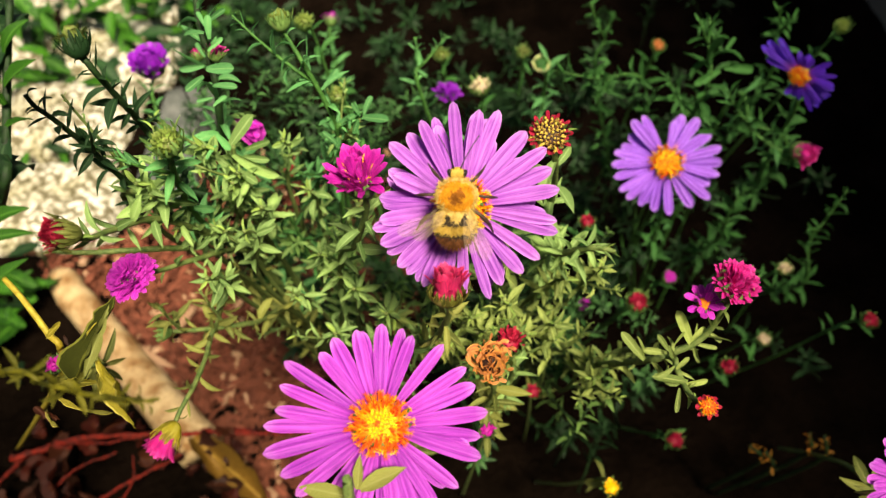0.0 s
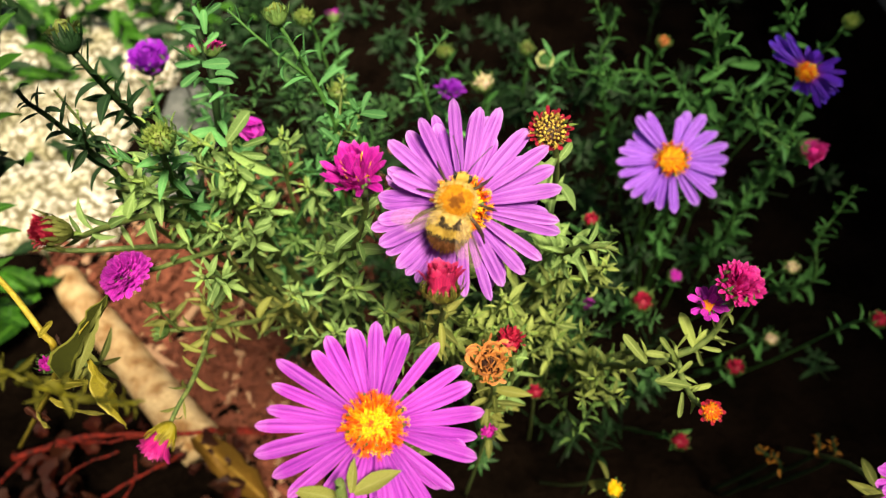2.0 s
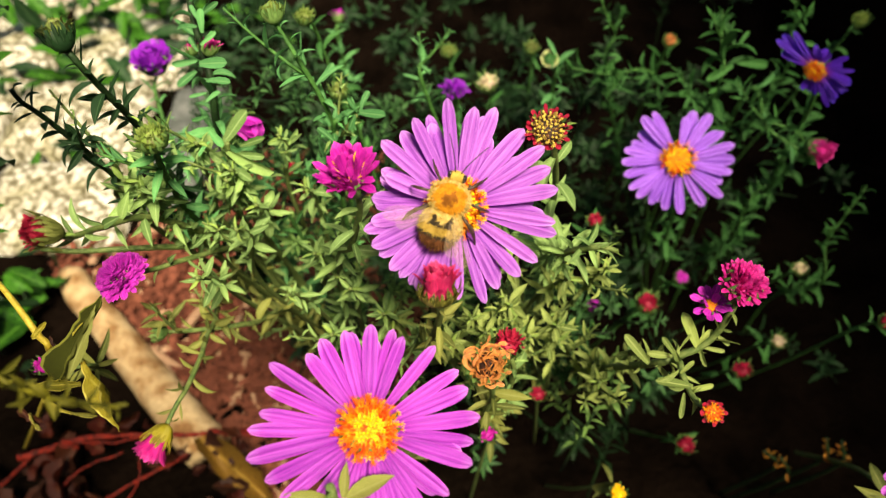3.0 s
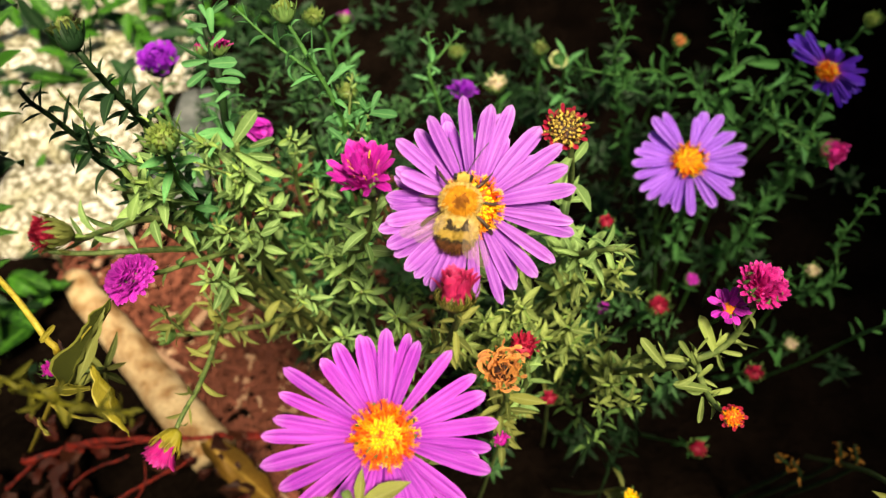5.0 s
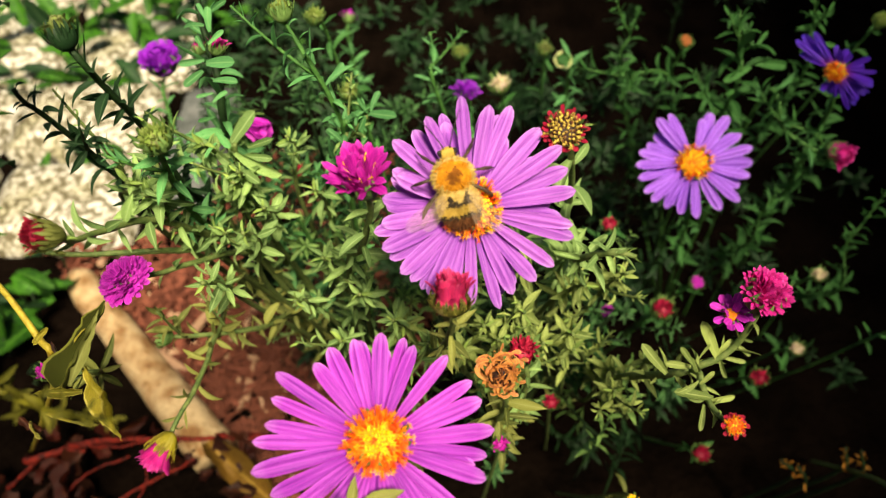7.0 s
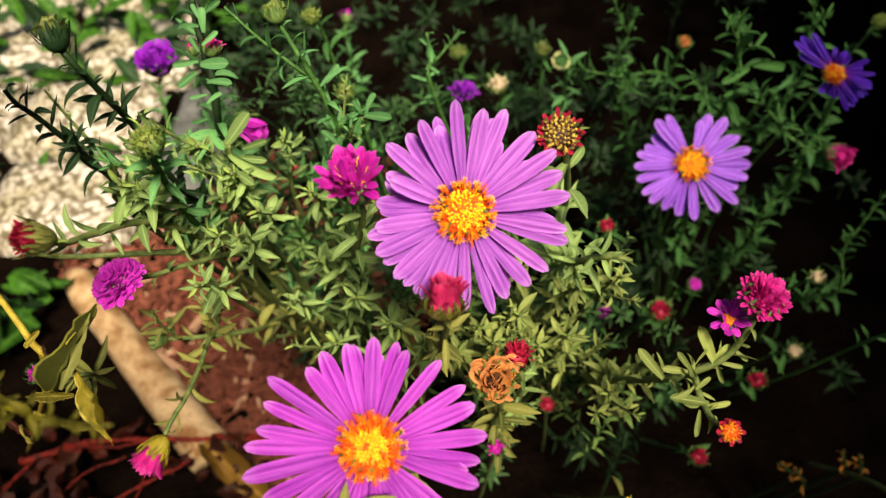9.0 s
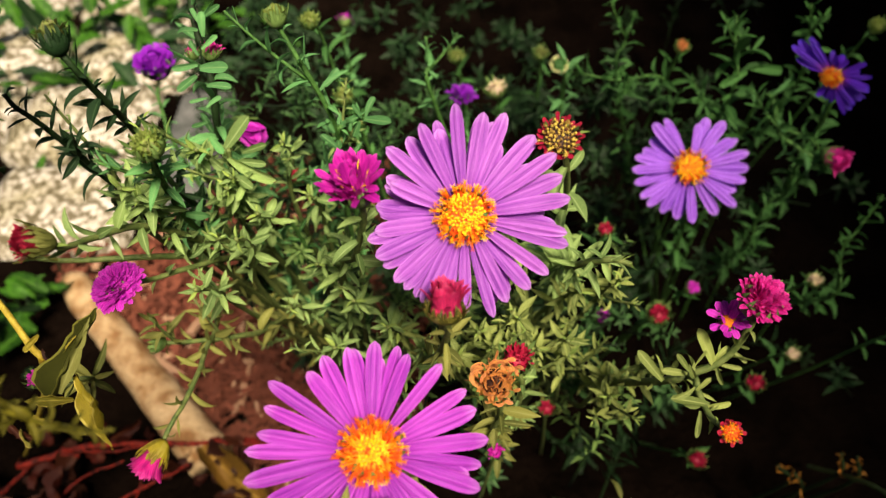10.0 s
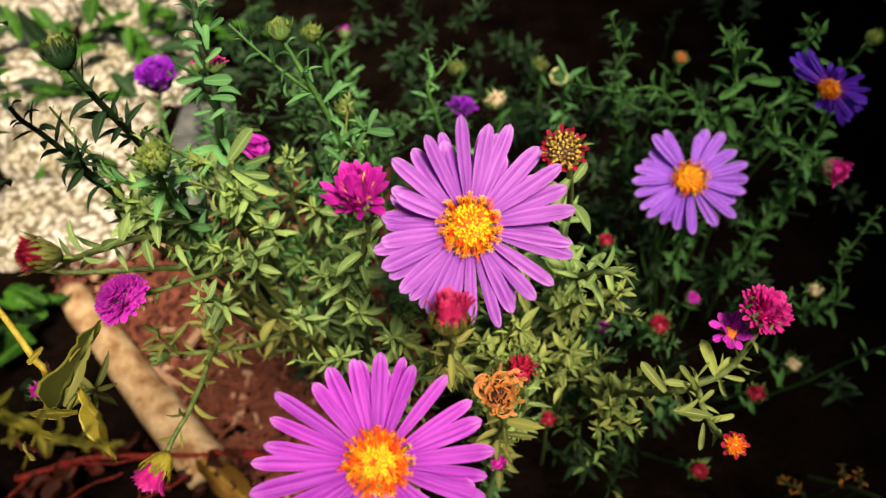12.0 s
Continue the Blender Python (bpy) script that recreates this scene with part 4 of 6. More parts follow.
    shoot(18, (-0.0136, 0.1266, 0.2391), (-0.0131, 0.1341, 0.2192), (-0.0119, 0.1659, 0.1676), 0.0095)
    shoot(19, (0.0087, 0.1209, 0.2473), (0.0103, 0.1285, 0.2276), (0.0102, 0.1642, 0.1662), 0.0095)
    shoot(22, (-0.0405, 0.1622, 0.2559), (-0.0396, 0.1639, 0.2442), (-0.0421, 0.1833, 0.2083), 0.0095)
    shoot(24, (-0.0357, 0.1848, 0.2487), (-0.0352, 0.1863, 0.237), (-0.0362, 0.2065, 0.2017), 0.010)
    shoot(4.25, (-0.0237, 0.1253, 0.2546), (-0.0254, 0.1329, 0.2375), (-0.0289, 0.1546, 0.2009), 0.0095)
    shoot(4.5, (-0.0147, 0.1192, 0.2517), (-0.0156, 0.1264, 0.2342), (-0.0172, 0.1470, 0.1967), 0.0095)
    shoot(4.75, (-0.0059, 0.1188, 0.2419), (-0.0060, 0.1255, 0.2240), (-0.0057, 0.1452, 0.1856), 0.0095)
    shoot(5.25, (-0.0296, 0.1193, 0.2418), (-0.0318, 0.1260, 0.2240), (-0.0362, 0.1457, 0.1858), 0.0095)
    shoot(5.5, (-0.0194, 0.1187, 0.2357), (-0.0206, 0.1251, 0.2176), (-0.0229, 0.1441, 0.1787), 0.0095)
    shoot(13.25, (0.0192, 0.1227, 0.2509), (0.0213, 0.1301, 0.2335), (0.0268, 0.1512, 0.1961), 0.0095)
    shoot(13.5, (0.0324, 0.1215, 0.2429), (0.0357, 0.1284, 0.2250), (0.0439, 0.1487, 0.1868), 0.0095)
    shoot(13.75, (0.0123, 0.1170, 0.2463), (0.0138, 0.1239, 0.2285), (0.0178, 0.1439, 0.1902), 0.0095)
    shoot(14.25, (0.0032, 0.1176, 0.2405), (0.0039, 0.1242, 0.2225), (0.0061, 0.1436, 0.1838), 0.0095)
    shoot(14.5, (0.0182, 0.1254, 0.2664), (0.0202, 0.1338, 0.2498), (0.0256, 0.1570, 0.2142), 0.0095)
    shoot(6.5, (-0.0324, 0.1292, 0.2648), (-0.0350, 0.1376, 0.2483), (-0.0405, 0.1608, 0.2132), 0.0095)
    shoot(15.5, (0.0466, 0.1177, 0.2195), (0.0509, 0.1235, 0.2006), (0.0615, 0.1412, 0.1602), 0.0095)
    shoot(6.75, (-0.0620, 0.1483, 0.2858), (-0.0676, 0.1586, 0.2711), (-0.0775, 0.1818, 0.2427), 0.0105)
    shoot(7.5, (-0.0558, 0.1447, 0.2759), (-0.0607, 0.1542, 0.2606), (-0.0690, 0.1761, 0.2309), 0.0105)
    shoot(8.25, (-0.0680, 0.1246, 0.2922), (-0.0750, 0.1342, 0.2770), (-0.0880, 0.1558, 0.2473), 0.0105)
    shoot(9.5, (-0.0493, 0.1434, 0.2680), (-0.0533, 0.1524, 0.2522), (-0.0601, 0.1732, 0.2216), 0.0105)
    shoot(10.25, (-0.0695, 0.1231, 0.2975), (-0.0770, 0.1330, 0.2826), (-0.0908, 0.1551, 0.2534), 0.0105)
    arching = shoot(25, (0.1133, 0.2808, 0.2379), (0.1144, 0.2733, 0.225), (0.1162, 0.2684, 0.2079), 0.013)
    broad_leaves(arching, (((0.1198, 0.2748, 0.2256), (0.1137, 0.2859, 0.2352), 1.80), ((0.1207, 0.2692, 0.2209), (0.1354, 0.2689, 0.2200), 1.50), ((0.1194, 0.2681, 0.2200), (0.1084, 0.2633, 0.2164), 1.60), ((0.1207, 0.2737, 0.2247), (0.1257, 0.2791, 0.2291), 1.40), ((0.1188, 0.2737, 0.2248), (0.1138, 0.2722, 0.2237), 1.40), ((0.1179, 0.2793, 0.2295), (0.1211, 0.2829, 0.2324), 1.40)), LEAF_SHADE_GREEN)
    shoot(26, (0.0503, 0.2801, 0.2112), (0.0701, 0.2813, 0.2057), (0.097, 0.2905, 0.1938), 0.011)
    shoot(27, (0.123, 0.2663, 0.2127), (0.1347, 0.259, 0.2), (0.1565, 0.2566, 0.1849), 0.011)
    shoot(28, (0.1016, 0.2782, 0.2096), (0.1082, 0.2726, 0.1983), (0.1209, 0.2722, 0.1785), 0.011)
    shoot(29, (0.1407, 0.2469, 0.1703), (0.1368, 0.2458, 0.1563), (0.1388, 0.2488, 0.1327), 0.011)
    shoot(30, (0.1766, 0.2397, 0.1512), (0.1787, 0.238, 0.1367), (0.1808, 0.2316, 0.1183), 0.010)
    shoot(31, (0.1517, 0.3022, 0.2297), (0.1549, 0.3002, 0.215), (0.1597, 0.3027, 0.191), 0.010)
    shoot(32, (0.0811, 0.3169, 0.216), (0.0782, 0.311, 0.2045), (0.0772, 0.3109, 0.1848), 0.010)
    for k, (a, b) in enumerate((((0.1402, 0.1540, 0.0990), (0.1507, 0.1549, 0.0797)), ((0.1475, 0.1519, 0.0970), (0.1555, 0.1519, 0.0770)), ((0.1678, 0.1587, 0.1019), (0.1722, 0.1577, 0.0813)), ((0.1746, 0.1578, 0.1009), (0.1799, 0.1560, 0.0795)))):
        leafy([a, b, (b[0], b[1] + 0.02, 0.0)], "small dried sprig with yellowed rusty leaves over dark soil", seed=85 + k, leaf=0.0040, step=0.0022, upto=0.16, mat=LEAF_RUSTY, stem=STEM_DARK, category="sprig", group="dried sprigs", wide=1.3)

    # around the large flower
    half_open = ob = leafy([(-0.0156, 0.1121, 0.3052), (-0.016, 0.1145, 0.2968), (-0.0208, 0.1233, 0.2754), (-0.0308, 0.1463, 0.2294), CROWN_A], "aster with a half-open magenta flower", seed=91, leaf=0.008, upto=0.4)
    tuft(ob, (-0.0158, 0.1115, 0.3086), facing(-0.25, 0.65), 0.0034, 0.0070, PETAL_MAGENTA, 91, 52, (0.0, 0.70), width=1.05, name="flower_head", label="half-open magenta flower head")
    tuft(ob, (-0.0158, 0.1113, 0.3091), facing(-0.25, 0.65), 0.0024, 0.0058, DISC_YELLOW, 96, 9, (0.2, 0.7), width=0.2, cup_r=0, name="inner_disc", joined=True, label="golden inner florets")
    ob = leafy([(0.0246, 0.1263, 0.308), (0.0261, 0.1267, 0.3018), (0.0296, 0.14, 0.2764), (0.0337, 0.1673, 0.221), CROWN_B], "aster with a crimson spent flower head showing its disc", seed=92, leaf=0.011, step=0.006, upto=0.3)
    daisy(ob, (0.0236, 0.1241, 0.3113), facing(0.0, 0.12), [(i * 8.2, 1.22 - 0.13 * (i * 5 % 4)) for i in range(44)], 0.0046, 0.0034, PETAL_RED, 92, 0.98, 0.8, lift=1.0, florets=64, mats=(SPENT, SPENT, LEAF_DEAD), label="spent crimson flower head")
    red_bud = ob = leafy([(0.0015, 0.0901, 0.2972), (0.0014, 0.0921, 0.2884), (-0.0021, 0.1106, 0.2517), (-0.0097, 0.1625, 0.1648), CROWN_B], "aster shoot with a pinkish-red bud held before the large flower", seed=93, leaf=0.006, upto=0.3, mat=LEAF_OLIVE)
    tuft(ob, (0.0014, 0.09, 0.2997), up + eye * 0.45, 0.0037, 0.0050, PETAL_CORAL, 93, 110, (-0.15, 0.08), cup_h=0.0030, width=1.1, label="pinkish-red half-open bud", green=LEAF_WILT)
    ob = leafy([(0.0119, 0.0961, 0.2604), (0.0138, 0.098, 0.2476), (0.0158, 0.1214, 0.1955), CROWN_B], "aster stem with a withered brown flower head", seed=94, leaf=0.008, upto=0.3, mat=LEAF_OLIVE)
    tuft(ob, (0.0118, 0.0957, 0.2653), facing(0.0, 0.15), 0.0040, 0.0042, PETAL_BROWN, 94, 230, (0.0, 1.3), pieces=CURLS, width=0.20, name="flower_head", core=LEAF_DEAD, label="withered curled brown flower head")
    ob = leafy([(0.0172, 0.1049, 0.2574), (0.0193, 0.105, 0.247), (0.0222, 0.1291, 0.189), CROWN_B], "aster shoot with a small crimson bud", seed=95, leaf=0.007, upto=0.3)
    tuft(ob, (0.0171, 0.1047, 0.2598), facing(0.2, 0.6), 0.0036, 0.0028, PETAL_RED, 95, 70, (0.0, 0.45), label="small crimson bud")

    # right: a branch with a magenta brush flower
    brush = ob = leafy([(0.0694, 0.1084, 0.2733), (0.0690, 0.1080, 0.2690), (0.0677, 0.1077, 0.2600), (0.0646, 0.1068, 0.2554), (0.0595, 0.1069, 0.2505), (0.0550, 0.1098, 0.2426), (0.0487, 0.147, 0.1778), CROWN_B], "aster branch with thick pale leaves and a magenta brush-like flower", seed=101, leaf=0.0060, step=0.0040, upto=0.45, mat=LEAF_PALE, wide=1.1, twigs=0, thick=(0.0007, 0.0012))
    tuft(ob, (0.0692, 0.1094, 0.2768), up * 0.5 + right * 0.2 + eye * 0.9, 0.0043, 0.0042, PETAL_CERISE, 101, 220, (0.0, 0.75), width=1.2, name="flower_head", label="magenta brush-like half-open flower head")
    tuft(ob, (0.0646, 0.1097, 0.2692), facing(-0.2, 0.3), 0.0022, 0.0042, PETAL_PURPLE, 102, 14, (0.45, 1.15), width=1.8, name="flower_head", core=DISC_ORANGE, label="small opening purple flower head")
    broad_leaves(brush, (((0.0642, 0.1066, 0.2553), (0.0596, 0.1108, 0.2643), 1.50), ((0.0650, 0.1070, 0.2556), (0.0703, 0.1050, 0.2563), 1.30), ((0.0650, 0.1066, 0.2552), (0.0644, 0.1013, 0.2560), 1.50), ((0.0641, 0.1072, 0.2558), (0.0661, 0.1085, 0.2607), 1.30), ((0.0579, 0.1050, 0.2541), (0.0513, 0.1039, 0.2573), 1.50), ((0.0584, 0.1054, 0.2545), (0.0548, 0.1068, 0.2597), 1.40), ((0.0595, 0.1063, 0.2552), (0.0610, 0.1079, 0.2605), 1.30), ((0.0521, 0.1036, 0.2532), (0.0459, 0.1061, 0.2607), 1.30), ((0.0685, 0.1093, 0.2575), (0.0710, 0.1059, 0.2584), 1.30), ((0.0693, 0.1106, 0.2585), (0.0715, 0.1081, 0.2603), 1.30)), LEAF_PALE)
    spent = ob = leafy([(0.0614, 0.0877, 0.2599), (0.06, 0.0904, 0.2583), (0.0596, 0.0950, 0.2561), (0.0591, 0.1000, 0.2551), (0.0593, 0.1060, 0.2510), (0.0570, 0.1290, 0.2180), (0.061, 0.147, 0.1778), CROWN_B], "aster twig with an orange-brown spent head at its end", seed=103, leaf=0.0055, step=0.0040, upto=0.4, mat=LEAF_PALE, wide=1.1, twigs=0)
    broad_leaves(spent, (((0.0607, 0.0953, 0.2563), (0.0520, 0.0949, 0.2601), 1.30), ((0.0592, 0.0947, 0.2559), (0.0646, 0.0939, 0.2589), 1.40), ((0.0586, 0.0941, 0.2554), (0.0569, 0.0881, 0.2542), 1.30), ((0.0600, 0.0935, 0.2548), (0.0605, 0.0897, 0.2555), 1.30), ((0.0578, 0.0977, 0.2584), (0.0597, 0.0981, 0.2627), 1.40), ((0.0573, 0.0983, 0.2590), (0.0533, 0.0941, 0.2595), 1.30)), LEAF_PALE)
    daisy(ob, (0.0619, 0.0855, 0.262), facing(-0.2, 0.12), [(i * 15, 1.05 - 0.15 * (i % 3)) for i in range(24)], 0.0031, 0.0018, PETAL_RED, 103, 0.2, 1.4, lift=0.9, florets=46, mats=(DISC_YELLOW, DISC_ORANGE, DISC_RED), label="spent red and orange flower head")
    ob = leafy([(0.1549, 0.2492, 0.1918), (0.1516, 0.2501, 0.1899), (0.1392, 0.259, 0.1935), (0.1304, 0.2745, 0.1935), CROWN_C], "arching aster twig with a pink bud at its end", seed=104, leaf=0.010, step=0.005, upto=0.6, mat=LEAF_COOL)
    tuft(ob, (0.155, 0.2454, 0.1952), right * 0.6 + eye * 0.6 - up * 0.5, 0.0052, 0.0070, PETAL_ROSE, 104, 50, (0.0, 0.25), width=1.6, cup_r=0.0038, cup_h=0.0045, label="pink bud in a green cup", joined=True)

    # small far buds
    small_bud(0, (0.0822, 0.1875, 0.1622), 0.0042, PETAL_RED, "crimson")
    small_bud(1, (0.0986, 0.1454, 0.1217), 0.0036, PETAL_RED, "crimson")
    small_bud(2, (0.1249, 0.1732, 0.1346), 0.0036, PETAL_RED, "dull crimson")
    small_bud(3, (0.0641, 0.1996, 0.1436), 0.0030, PETAL_PURPLE, "dull purple")
    small_bud(4, (0.1046, 0.2153, 0.1438), 0.0030, PETAL_PURPLE, "dull purple")
    small_bud(5, (0.033, 0.1352, 0.181), 0.0026, PETAL_RED, "crimson")
    small_bud(6, (0.0136, 0.1016, 0.218), 0.0022, PETAL_MAGENTA, "pink")
    small_bud(7, (-0.0518, 0.1631, 0.2435), 0.0028, LEAF_DEAD, "reddish-brown")
    small_bud(8, (-0.0531, 0.1947, 0.2309), 0.0024, PETAL_RED, "red")
    small_bud(9, (0.0579, 0.2013, 0.1973), 0.0028, PETAL_RED, "dull red")
    small_bud(10, (0.1688, 0.1717, 0.1724), 0.0032, PETAL_RED, "red")
    small_bud(11, (0.14, 0.1825, 0.1424), 0.0028, PETAL_CREAM, "yellowish")
    small_bud(12, (0.149, 0.2058, 0.1619), 0.0028, PETAL_CREAM, "yellowish")
    small_bud(13, (0.1052, 0.3136, 0.2001), 0.0032, PETAL_BROWN, "brown")
    small_bud(14, (0.0003, 0.3184, 0.1911), 0.0034, PETAL_GREEN, "pale green")
    small_bud(15, (0.0193, 0.2982, 0.1872), 0.0044, PETAL_CREAM, "withered cream")
    small_bud(16, (0.0398, 0.3111, 0.198), 0.0032, PETAL_GREEN, "pale green")
    small_bud(17, (-0.0366, 0.2156, 0.2484), 0.0030, PETAL_GREEN, "pale green")
    small_bud(18, (0.0604, 0.1091, 0.1591), 0.0027, DISC_YELLOW, "yellow")
    small_bud(19, (-0.0964, 0.1003, 0.2561), 0.0022, PETAL_MAGENTA, "magenta")
    small_bud(20, (-0.0485, 0.2354, 0.2651), 0.0030, PETAL_GREEN, "green")
    small_bud(21, (0.1898, 0.3122, 0.212), 0.0034, PETAL_GREEN, "yellowish")
    ob = leafy([(0.0467, 0.2908, 0.2045), (0.0493, 0.2905, 0.1938), (0.05, 0.33, 0.0)], "far aster stem with a pale green ring-shaped bud", seed=150, leaf=0.01, upto=0.4, mat=LEAF_COOL)
    daisy(ob, (0.0456, 0.2874, 0.2095), facing(0.05, 0.2), [(i * 15, 1.0) for i in range(24)], 0.0046, 0.0026, PETAL_PALE, 150, 0.9, 2.6, lift=1.0, florets=24, mats=(LEAF_SHADE_GREEN, LEAF_SHADE_GREEN, LEAF_SHADE_GREEN), label="pale green ring-shaped bud")
    return lilac, pink, red_bud, brush, spent, half_open


# ---- mass of foliage ----
def foliage(name, label, tufts, mats, seed, leaf=0.010):
    """Close-grown shoots that nobody could count, as one mesh. tufts: centre, half sizes, number of shoots, leaf slot."""
    rnd = random.Random(seed)
    heap = Heap()
    for centre, half, count, slot in tufts:
        for _ in range(count):
            while True:
                q = Vector([rnd.uniform(-1, 1) for _ in range(3)])
                if q.length < 1:
                    break
            p = Vector(centre) + Vector([q[i] * half[i] for i in range(3)])
            if p.z < 0.012:
                p.z = 0.012 + rnd.random() * 0.03
            way = Vector((rnd.uniform(-0.6, 0.6) + q.x * 0.4, rnd.uniform(-0.7, 0.35), rnd.uniform(0.3, 1.0))).normalized()
            n = rnd.uniform(0.012, 0.028)
            side = way.orthogonal().normalized()
            run = [p - way * n * s + side * 0.1 * n * s * s for s in (0, 0.35, 0.7, 1.0, 1.8)]
            heap.add(tube(run, lambda s: 0.0003 + 0.0004 * s, 4), Matrix(), 2)
            a = rnd.uniform(0, 6)
            for k in range(15):
                s = (k / 15) ** 1.5
                at = p - way * n * s
                a += 2.4
                o, e = way.orthogonal().normalized(), way.cross(way.orthogonal().normalized())
                out = o * math.cos(a) + e * math.sin(a)
                z = leaf * (0.5 + 0.6 * min(1, s * 3)) * rnd.uniform(0.8, 1.25)
                heap.add(rnd.choice(SMALL), axes(at, out * 0.8 + way * rnd.uniform(0.25, 0.9), way - out * 0.2, z, z * 1.2, z), slot)
    return tagged(new(name, heap.mesh(name, mats)), label, "foliage", kind="stuff")


def build_foliage():
    # Slots 1 and 4 hold the shade-darkened leaves for lower and rear clumps.
    mats = [LEAF_MANY, LEAF_SHADE_DARK, STEM_DARK, LEAF_VIVID, LEAF_SHADE_DIM]
    foliage("aster_foliage", "close-grown grey-green aster foliage under the flowers", (
        ((-0.0724, 0.1844, 0.2222), (0.035, 0.03, 0.02), 3, 0), ((-0.0338, 0.1817, 0.207), (0.035, 0.04, 0.025), 5, 0),
        ((-0.0051, 0.1669, 0.1815), (0.045, 0.04, 0.025), 11, 0), ((0.0376, 0.1702, 0.1843), (0.045, 0.045, 0.03), 13, 0),
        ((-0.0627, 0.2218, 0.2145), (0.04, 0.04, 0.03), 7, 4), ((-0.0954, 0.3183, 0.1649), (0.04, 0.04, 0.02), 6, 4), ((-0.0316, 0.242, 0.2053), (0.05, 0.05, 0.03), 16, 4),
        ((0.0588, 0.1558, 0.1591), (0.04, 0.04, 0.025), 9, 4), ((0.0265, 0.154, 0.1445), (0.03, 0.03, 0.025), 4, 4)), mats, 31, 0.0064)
    foliage("shaded_foliage", "aster foliage deep in the bed, shade put into its colour", (
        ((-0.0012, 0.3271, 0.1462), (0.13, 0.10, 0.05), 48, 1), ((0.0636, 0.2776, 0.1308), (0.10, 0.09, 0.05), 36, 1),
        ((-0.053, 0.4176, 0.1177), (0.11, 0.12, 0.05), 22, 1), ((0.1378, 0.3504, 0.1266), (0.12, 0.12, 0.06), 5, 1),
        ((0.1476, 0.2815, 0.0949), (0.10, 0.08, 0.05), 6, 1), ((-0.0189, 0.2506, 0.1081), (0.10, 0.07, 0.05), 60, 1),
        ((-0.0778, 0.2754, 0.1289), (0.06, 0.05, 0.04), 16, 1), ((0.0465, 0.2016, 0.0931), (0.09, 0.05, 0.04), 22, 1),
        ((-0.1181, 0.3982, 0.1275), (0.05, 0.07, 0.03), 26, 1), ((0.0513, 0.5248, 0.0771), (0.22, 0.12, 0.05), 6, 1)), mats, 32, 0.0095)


def build_weeds():
    """Broad vivid leaves at the bed's far and near corner."""
    rnd = random.Random(8)
    heap = Heap()
    for centre, half, count in (((-0.3789, 0.5969, 0.03), (0.08, 0.05, 0.02), 24), ((-0.2972, 0.6102, 0.03), (0.10, 0.04, 0.02), 22), ((-0.2218, 0.6147, 0.03), (0.10, 0.07, 0.03), 50), ((-0.2826, 0.28, 0.02), (0.03, 0.04, 0.02), 26), ((-0.3364, 0.5379, 0.012), (0.11, 0.012, 0.006), 20), ((-0.3052, 0.4428, 0.012), (0.07, 0.005, 0.004), 6)):
        for _ in range(count):
            p = Vector(centre) + Vector([rnd.gauss(0, 0.5) * half[i] for i in range(3)])
            p.z = max(p.z, 0.008)
            d = Vector((rnd.uniform(-1, 1), rnd.uniform(-1, 0.6), rnd.uniform(-0.2, 0.9)))
            z = rnd.uniform(0.018, 0.038)
            heap.add(rnd.choice(LEAVES), axes(p, d, Vector((0, -0.3, 1)), z, z * rnd.uniform(1.1, 1.8), z), 2 if rnd.random() < 0.5 else 0)
            if rnd.random() < 0.6:
                heap.add(tube([p, p - Vector((0.003, 0, 0.02)), Vector((p.x - 0.005, p.y, 0))], lambda s: 0.0007, 4), Matrix(), 1)
    tagged(new("weeds", heap.mesh("weeds", [LEAF_VIVID, STEM_DARK, LEAF_SHADE_DARK])), "vivid green broad-leaved weeds growing round the setts", "weeds", kind="stuff")


# ---- debris and near plants ----
def curled_leaf(name, at, along, up, long, wide, mat, label, seed, bend=1.0, hole=False):
    piece = blade(12, 6, leaf_width(0.5), bend, 0.5, 0.5, 0.25, seed=seed)
    v, f, u = piece
    rag = random.Random(seed)
    for i in range(13):
        v[i * 7 : i * 7 + 7, 1] *= rag.uniform(0.6, 1.1)
        v[i * 7 : i * 7 + 7, 2] += rag.uniform(-0.03, 0.03)
    if hole:
        f = [q for q in f if not (q[0] // 7 == 5 and q[0] % 7 == 3)]
    ob = tagged(new(name, mesh_of(name, v, f, [mat], u)), label, "leaf")
    ob.matrix_world = axes(at, along, up, long, wide, long)
    return ob


